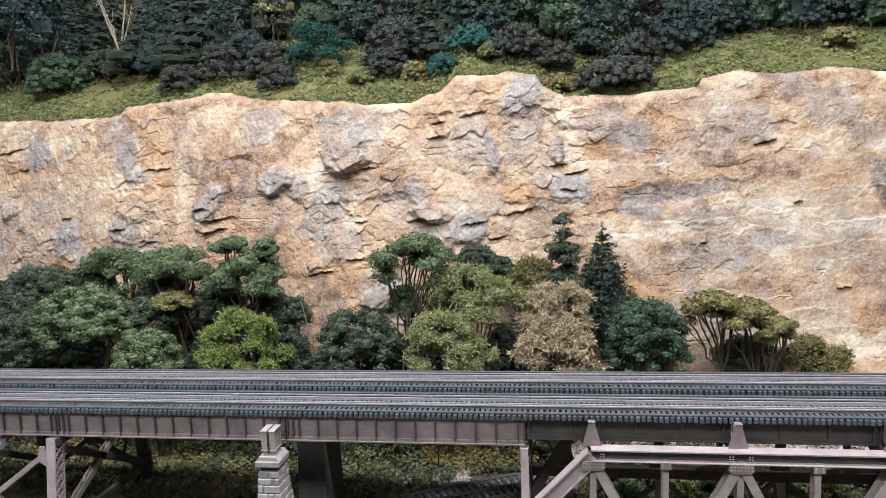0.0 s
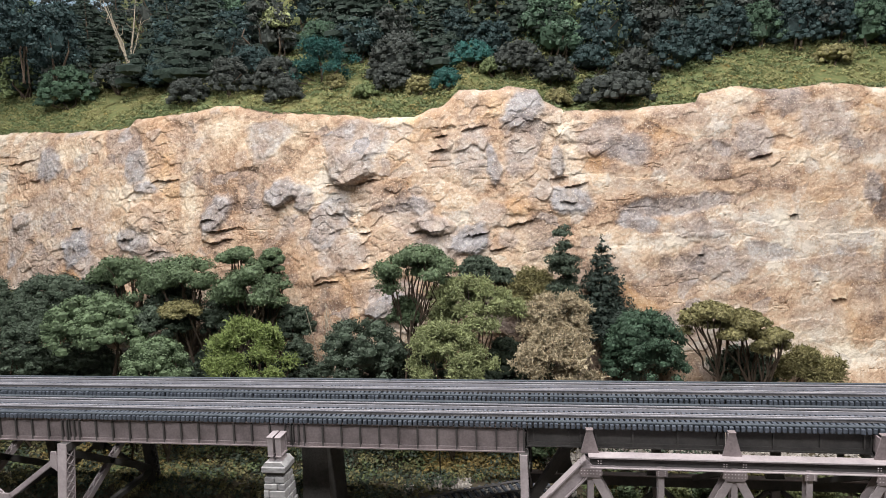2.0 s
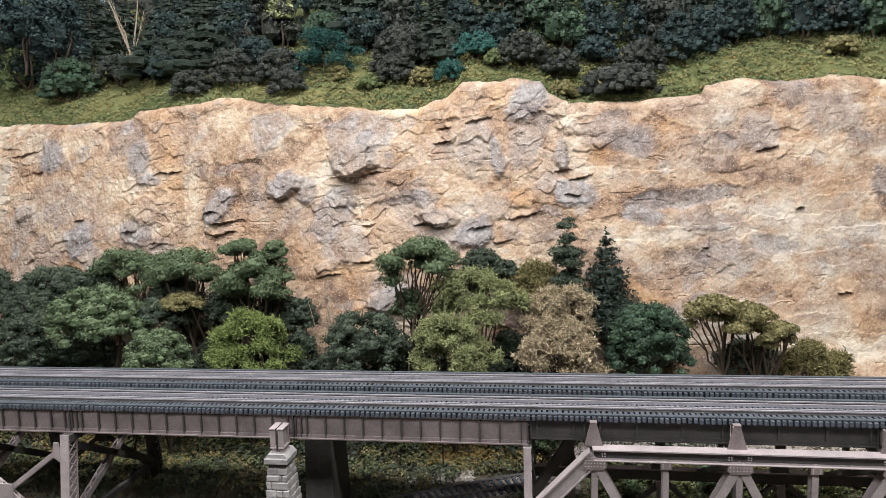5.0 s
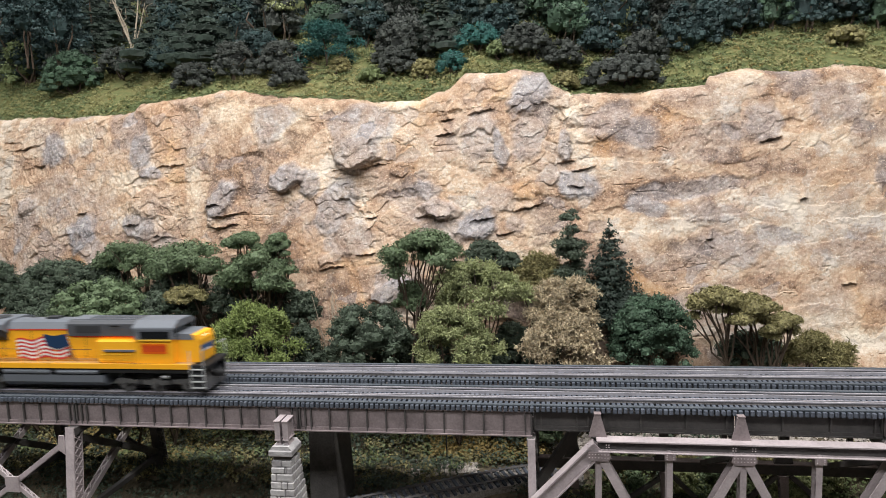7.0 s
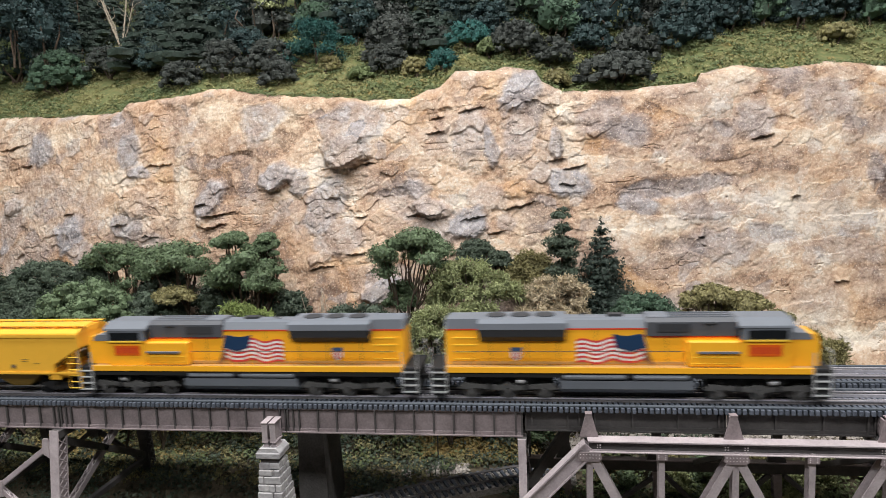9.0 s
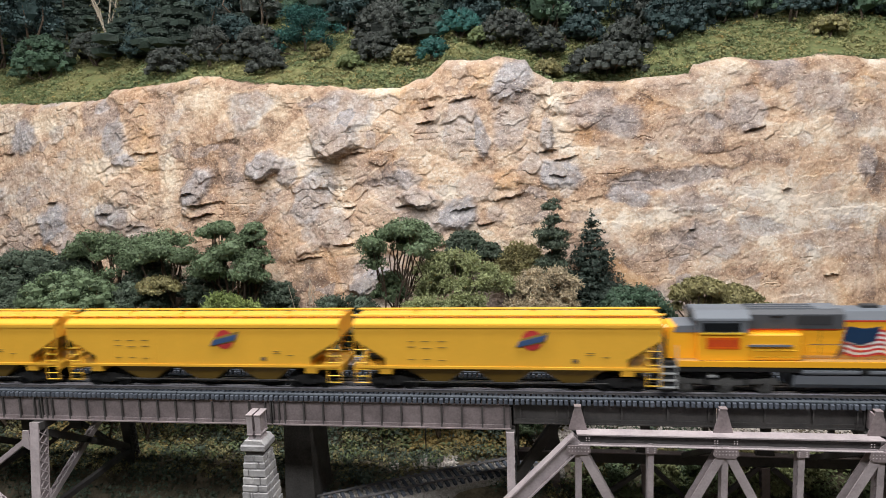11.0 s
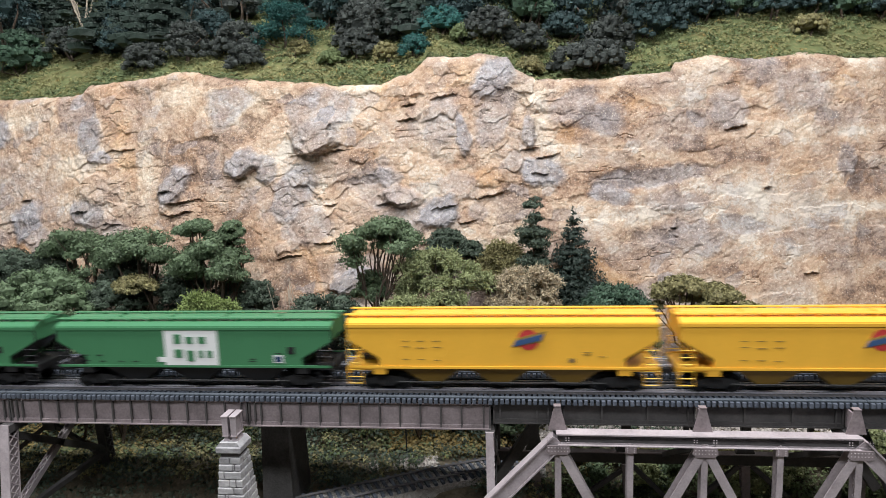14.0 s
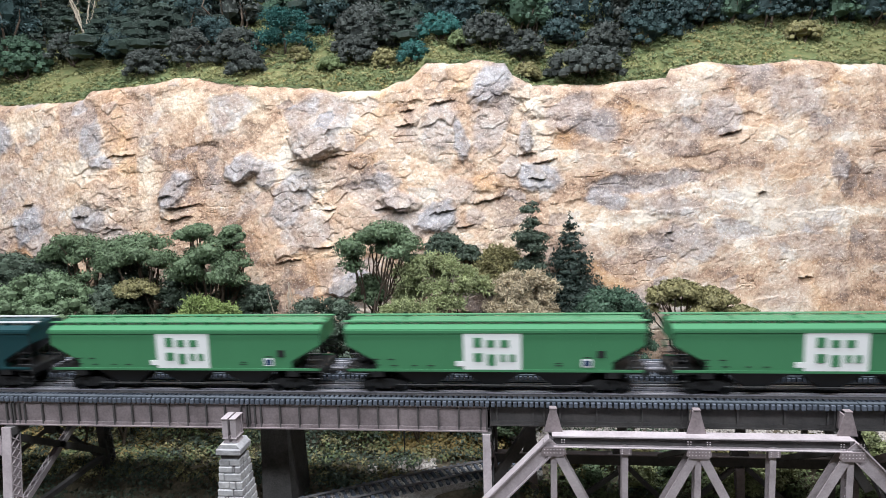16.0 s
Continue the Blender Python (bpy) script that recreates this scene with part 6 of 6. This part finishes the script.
            part("brace_post", Shape().bar((k * (e - 0.011), 0.0160 * s, 0.0172), (k * (e - 0.002), 0.0160 * s, 0.0350), 0.0006, 0.0012), fit, H)
    part("brake_wheel", Shape().tube([(-e - 0.0012, 0.004, 0.030), (-e - 0.0018, 0.004, 0.030)], 0.0028, 14), mat, H)
    part("brake_reservoir", Shape().tube([(-e + 0.005, 0, 0.0195), (-e + 0.014, 0, 0.0195)], 0.0022, 10), BLACK, H)
    freight_truck(H, -e + 0.0235)
    freight_truck(H, e - 0.0235)
    # markings on both flanks; x runs forward on the -y flank
    for s in (-1, 1):
        if logo == "round":
            x, z, y = 0.0182, 0.0357, 0.0173
            mk = part("logo_disc", disc(x, s * y if s > 0 else -y - 0.0003, z, 0.0066, 0.0003, 24), FLAG_RED, body, "plain red disc mark")
            part("logo_bar", Shape().prism([(x - 0.0108, z - 0.0048), (x - 0.0072, z + 0.0010), (x + 0.0108, z + 0.0058), (x + 0.0078, z - 0.0012)], "y", s * 0.0176, s * 0.0179), INK, mk)
            part("logo_bar", Shape().prism([(x - 0.0098, z - 0.0044), (x - 0.0080, z - 0.0006), (x + 0.0098, z + 0.0040), (x + 0.0076, z - 0.0002)], "y", s * 0.0179, s * 0.0182), LOGO_BLUE, mk)
            bars = [(-0.062, 0.0345, 0.004), (-0.053, 0.0345, 0.005), (-0.0425, 0.0345, 0.005), (-0.062, 0.0308, 0.0045), (-0.053, 0.0300, 0.006), (-0.0425, 0.0305, 0.0055), (-0.062, 0.0225, 0.004), (-0.052, 0.0225, 0.004), (-0.042, 0.0220, 0.004), (0.052, 0.0272, 0.005), (0.052, 0.0258, 0.0045), (0.062, 0.0245, 0.004)]
            plate = (0.0432, 0.0470, 0.0208, 0.0238)
        elif logo == "square":
            bd = part("logo_board", flank(-0.0185, 0.0185, 0.0182, 0.0436, 0.0172, s, 0.0004), WHITE, body, "white square mark with green bars")
            part("logo_tab", flank(-0.0235, -0.0185, 0.0205, 0.0240, 0.0172, s, 0.0004), WHITE, body)
            for a, b, c, d in ((-0.0118, -0.0066, 0.0340, 0.0408), (-0.0034, 0.0018, 0.0340, 0.0390), (0.0052, 0.0106, 0.0340, 0.0390), (-0.0118, -0.0062, 0.0238, 0.0298), (-0.0030, 0.0020, 0.0212, 0.0290), (0.0052, 0.0084, 0.0238, 0.0290), (0.0110, 0.0146, 0.0238, 0.0290)):
                part("logo_bar", flank(a, b, c, d, 0.0176, s, 0.0003), mat, bd)
            bars = [(-0.078, 0.0250, 0.004), (-0.068, 0.0250, 0.004), (-0.078, 0.0208, 0.0045), (-0.066, 0.0205, 0.004), (-0.052, 0.0205, 0.003), (-0.042, 0.0205, 0.004), (0.040, 0.0225, 0.004), (0.040, 0.0208, 0.004), (0.058, 0.0265, 0.004)]
            plate = (0.0565, 0.0630, 0.0200, 0.0256)
            part("data_plate", flank(0.0660, 0.0710, 0.0265, 0.0315, 0.0172, s, 0.0003), BLACK, body)
        else:
            bars, plate = [(-0.06, 0.034, 0.005), (-0.05, 0.034, 0.005), (-0.06, 0.030, 0.005), (0.055, 0.024, 0.005)], (0.060, 0.066, 0.022, 0.026)
        for x, z, w in bars:
            part("stencil_bar", flank(x, x + w, z, z + 0.0006, 0.0172, s, 0.0002), INK if logo == "round" else BLACK, body)
        fr = part("data_plate", flank(*plate, 0.0172, s, 0.0002), WHITE if logo == "square" else INK, body)
        part("plate_mark", flank(plate[0] + 0.001, plate[1] - 0.001, plate[2] + 0.0008, plate[3] - 0.0008, 0.0174, s, 0.0002), FLAG_BLUE, fr)
    if logo != "round":
        squash(H, 0.0172, 0.935)
    return H


SPEED, START = 0.2075, -0.0795 - 8 * 0.2075
TRAIN = []
# Darkened copy of the hopper yellow: the underframe's shade is in the colour
UNDER_YELLOW_SHADE = paint("shaded_hopper_underframe", (0.24, 0.145, 0.025), 0.6, 0.2)


def build_train():
    lead = locomotive()
    rear = copy_thing(lead, pose(0, 0, 0, 0, 0, 180))
    TRAIN.extend([(lead, -0.003, 0), (rear, -0.2785, 180)])
    first = hopper(HOPPER_YELLOW, "bright yellow three-bay covered hopper car with round mark", 0.0975, UNDER_YELLOW_SHADE, "round")
    for i, off in enumerate((-0.489, -0.695, -0.900, -1.108)):
        TRAIN.append((first if i == 0 else copy_thing(first, pose(0, 0, 0)), off, 0))
    green = hopper(HOPPER_GREEN, "green three-bay covered hopper car with white square mark", 0.0955, BLACK, "square")
    for i, off in enumerate((-1.3125, -1.5205, -1.729)):
        TRAIN.append((green if i == 0 else copy_thing(green, pose(0, 0, 0)), off, 0))
    teal = hopper(HOPPER_TEAL, "dark teal covered hopper car with grey roof boards", 0.0955, BLACK, "plain")
    TRAIN.append((teal, -1.9365, 0))


build_train()


# the train's small gains and losses on an even pace: seconds, metres
PACE = [(0, -0.006), (6, -0.006), (6.5, -0.0055), (7, -0.0018), (7.5, 0.0033), (8, 0.0042), (8.5, -0.0003), (9, 0.001), (11.5, -0.005), (12, -0.001), (12.5, 0.001), (13, 0.0), (13.5, -0.0038), (14, 0.001), (14.5, 0.002), (15, 0.0005), (15.5, -0.0045), (16, -0.004)]


def motions():
    for ob, off, turn in TRAIN:
        walk(ob, [(t, pose(START + SPEED * t + gain + off, TRACK_Y[0], 0.0025, 0, 0, turn)) for t, gain in PACE])


# ---- turf, scrub and the lower line ----
def build_turf():
    rng = np.random.default_rng(9)
    for k, (mat, name, word, n) in enumerate(((GRASS, "turf", "yellow-green low turf tufts on the slope", 7500), (MOSS, "turf", "moss green low turf tufts on the slope", 9000), (OLIVE, "scrub", "brownish olive low scrub on the slope", 1500), (GOLD, "scrub", "ochre dry grass tufts on the slope", 600))):
        x = -1.0 + 1.7 * rng.random(n)
        d = 0.17 * rng.random(n) ** 1.3
        patch = fbm(x * 9 + 30 * k, d * 14, 90 + k)
        top = np.interp(x, TOP_X, TOP_Z)
        y = cliff_y(x, top) + 0.009 + d
        p = np.stack([x, y, hill_z(x, y) + 0.0005], -1)[patch > (-0.25 if k < 2 else 0.05)]
        scatter(name, word, "grass", mat, p, 0.0042, 19 * len(p), 0.0014, 30 + k)
    # fringe hanging over the cliff edge
    x = -0.9 + 1.5 * rng.random(700)
    top = np.interp(x, TOP_X, TOP_Z)
    keep = fbm(x * 30, x * 0, 95) > -0.1
    p = np.stack([x, cliff_y(x, top) + 0.007 + 0.006 * rng.random(700), top - 0.001 + 0.002 * rng.random(700)], -1)[keep]
    scatter("fringe", "mossy green fringe along the cliff edge", "grass", MOSS, p, 0.0045, 22 * len(p), 0.0012, 41)
    # valley scrub
    for k, (mat, word, n, x0, x1, y0, y1, r) in enumerate(((MOSS, "green low scrub under the bridge", 380, -0.55, 0.06, 0.115, 0.20, 0.008), (DEEP, "dark green scrub under the bridge", 1100, -0.60, 0.20, 0.04, 0.16, 0.009), (GOLD, "golden yellow scrub by the lower line", 320, -0.045, 0.055, 0.135, 0.175, 0.007),
                                                          (OLIVE, "olive brown scrub under the bridge", 760, -0.50, 0.10, 0.09, 0.20, 0.007), (MOSS, "green bushes behind the truss", 560, 0.08, 0.50, 0.100, 0.138, 0.008), (MOSS, "green low tufts on the rubble bank", 150, 0.08, 0.50, 0.188, 0.21, 0.006), (GOLD, "dry leaf litter under the bridge", 170, -0.42, -0.24, 0.12, 0.20, 0.006))):
        p = on_ground(ground_z, rng, n, x0, x1, y0, y1, lambda x, y: (np.abs(y - line_y(x)) > 0.021) | (x < -0.2) | (x > 0.1))
        p[:, 2] += 0.003
        scatter("scrub", word, "scrub", mat, p, r, 36 * len(p), 0.0017, 50 + k)
    # gravel and rubble
    for k, (mat, word, n, x0, x1, y0, y1) in enumerate(((PALE_GRAVEL, "pale loose gravel beside the lower line", 1500, -0.055, 0.0, 0.112, 0.135), (PALE_GRAVEL, "pale rubble bank behind the truss", 10000, 0.065, 0.50, 0.138, 0.212), (PALE_GRAVEL, "pale broken stone on the steep bank", 3500, 0.08, 0.50, 0.178, 0.214), (PALE_GRAVEL, "pale broken rock at the cliff foot", 1800, 0.27, 0.60, 0.185, 0.215), (BALLAST, "grey ballast along the lower line", 3600, -0.25, 0.083, 0.02, 0.19))):
        x, y = x0 + (x1 - x0) * rng.random(n), y0 + (y1 - y0) * rng.random(n)
        if mat is BALLAST:
            y = line_y(x) + 0.024 * (rng.random(n) - 0.5)
        z = ground_z(x, y) if mat is not BALLAST else np.full(n, -0.1012) - 0.15 * np.clip(np.abs(y - line_y(x)) - 0.011, 0, 1)
        size = (0.0009 if mat is BALLAST else 0.0021) * (0.5 + rng.random(n) ** 2)
        v, f = [], []
        for i in range(n):
            j = rng.normal(size=(6, 3)) * 0.25
            q = (np.array([(1, 0, 0), (0, 1, 0), (-1, 0, 0), (0, -1, 0), (0, 0, 0.8), (0, 0, -0.6)]) + j) * size[i] + (x[i], y[i], z[i])
            v.append(q)
            f.append(np.array([(0, 1, 4), (1, 2, 4), (2, 3, 4), (3, 0, 4), (1, 0, 5), (2, 1, 5), (3, 2, 5), (0, 3, 5)]) + 6 * i)
        tagged(new("gravel", mesh_from("gravel", np.concatenate(v), np.concatenate(f), mat)), word, "gravel", kind="stuff")


def line_y(x):
    """The centre of the lower line."""
    return np.interp(x, [-0.40, -0.25, -0.10, -0.014, 0.039, 0.10, 0.20, 0.40], [-0.10, -0.045, 0.043, 0.090, 0.116, 0.137, 0.155, 0.165])


def build_lower_line():
    xs = np.linspace(-0.25, 0.085, 90)
    ys = line_y(xs)
    for _ in range(6):
        ys[1:-1] = (ys[:-2] + ys[1:-1] * 2 + ys[2:]) / 4
    bed = thing("lower_track", "small dark railway track on grey ballast in the valley", "railway track")
    s, v = Shape(), []
    for x, y, i in zip(xs, ys, range(90)):
        j = min(max(i, 1), 88)
        t = Vector((xs[j + 1] - xs[j - 1], ys[j + 1] - ys[j - 1], 0)).normalized()
        n = Vector((-t.y, t.x, 0))
        c = Vector((x, y, 0))
        for o, z in ((-0.026, -0.135), (-0.015, -0.1022), (0.015, -0.1022), (0.026, -0.135)):
            v.append(c + n * o + Vector((0, 0, z)))
    f = [(4 * i + k, 4 * i + 4 + k, 4 * i + 5 + k, 4 * i + 1 + k) for i in range(89) for k in range(3)]
    part("ballast_bed", Shape().add(v, f), BALLAST, bed, "grey ballast bed")
    tie = Shape().box(-0.0013, 0.0013, -0.0148, 0.0148, -0.0022, 0.0, 0.0003).mesh("sleeper", TIE)
    length = np.concatenate([[0], np.cumsum(np.hypot(np.diff(xs), np.diff(ys)))])
    for dist in np.arange(0.0, length[-1], 0.0062):
        x, y = np.interp(dist, length, xs), np.interp(dist, length, ys)
        x2, y2 = np.interp(dist + 0.002, length, xs), np.interp(dist + 0.002, length, ys)
        part("sleeper", tie, None, bed, at=pose(x, y, -0.1000, 0, 0, math.degrees(math.atan2(y2 - y, x2 - x + 1e-9))))
    for o in (-0.00825, 0.00825):
        pts = []
        for i in range(90):
            j = min(max(i, 1), 88)
            t = Vector((xs[j + 1] - xs[j - 1], ys[j + 1] - ys[j - 1], 0)).normalized()
            pts.append(Vector((xs[i], ys[i], -0.0988)) + Vector((-t.y, t.x, 0)) * o)
        part("rail", Shape().tube(pts, 0.0011, 4), RAIL_WEB, bed)


build_turf()
build_lower_line()


def signal_post():
    x, y = -0.0265, 0.128
    z = float(ground_z(np.array([x]), np.array([y]))[0])
    s = thing("trackside_post", "thin dark trackside post on a small base", "post")
    part("pole", Shape().tube([(x, y, z), (x, y, z + 0.034)], 0.0006, 6), BLACK, s)
    part("base", Shape().box(x - 0.003, x + 0.003, y - 0.003, y + 0.003, z - 0.002, z + 0.003, 0.0005), SILVER, s)
    part("crossarm", Shape().box(x - 0.004, x + 0.0005, y - 0.0004, y + 0.0004, z + 0.0325, z + 0.0333), BLACK, s)


signal_post()


def valley_bushes():
    rng = np.random.default_rng(4)
    for i in range(26):
        x, y = -0.50 + 0.58 * (i + rng.random()) / 26, 0.150 + 0.05 * rng.random()
        b = float(ground_z(np.array([x]), np.array([y]))[0])
        w = 0.012 + 0.010 * rng.random()
        key = ("DEEP", "GREEN", "DEEP", "OLIVE", "GREEN")[int(rng.random() * 5)]
        tree("bush", key, x, y, b + w * 0.7, w, w * 0.75, b - 0.001, 900 + i, "in the valley behind the bridge", 0.8, "valley bushes")
    for i in range(16):
        x, y = 0.10 + 0.36 * (i + rng.random()) / 16, 0.112 + 0.024 * rng.random()
        b = float(ground_z(np.array([x]), np.array([y]))[0])
        w = 0.011 + 0.007 * rng.random()
        key = ("GREEN", "GREEN", "OLIVEG", "LACE")[int(rng.random() * 4)]
        tree("bush", key, x, y, b + w * 0.7, w, w * 0.75, b - 0.001, 960 + i, "in the valley behind the truss", 0.8, "valley bushes")


valley_bushes()


# ---- ties of the two decks ----
def build_ties():
    for deck, (y0, y1) in zip((deck_near, deck_far), DECKS):
        me = Shape().box(-0.00115, 0.00115, y0, y1, -0.0032, 0.0, 0.00022).mesh("tie", TIE)
        rng = np.random.default_rng(int(y0 * 1e4) + 5)
        for i in range(-120, 100):
            part("tie", me, None, deck, at=pose(i * TIE_STEP + rng.normal() * 0.00012, rng.normal() * 0.0003, rng.normal() * 0.00006, 0, 0, rng.normal() * 0.25))
        rest = Shape()
        for i in list(range(-1250, -120)) + list(range(100, 650)):
            rest.box(i * TIE_STEP - 0.00115, i * TIE_STEP + 0.00115, y0, y1, -0.0032, 0.0)
        tagged(part("ties", mesh_from("ties", rest.v, rest.f, TIE), None, deck), kind="stuff")


build_ties()
motions()
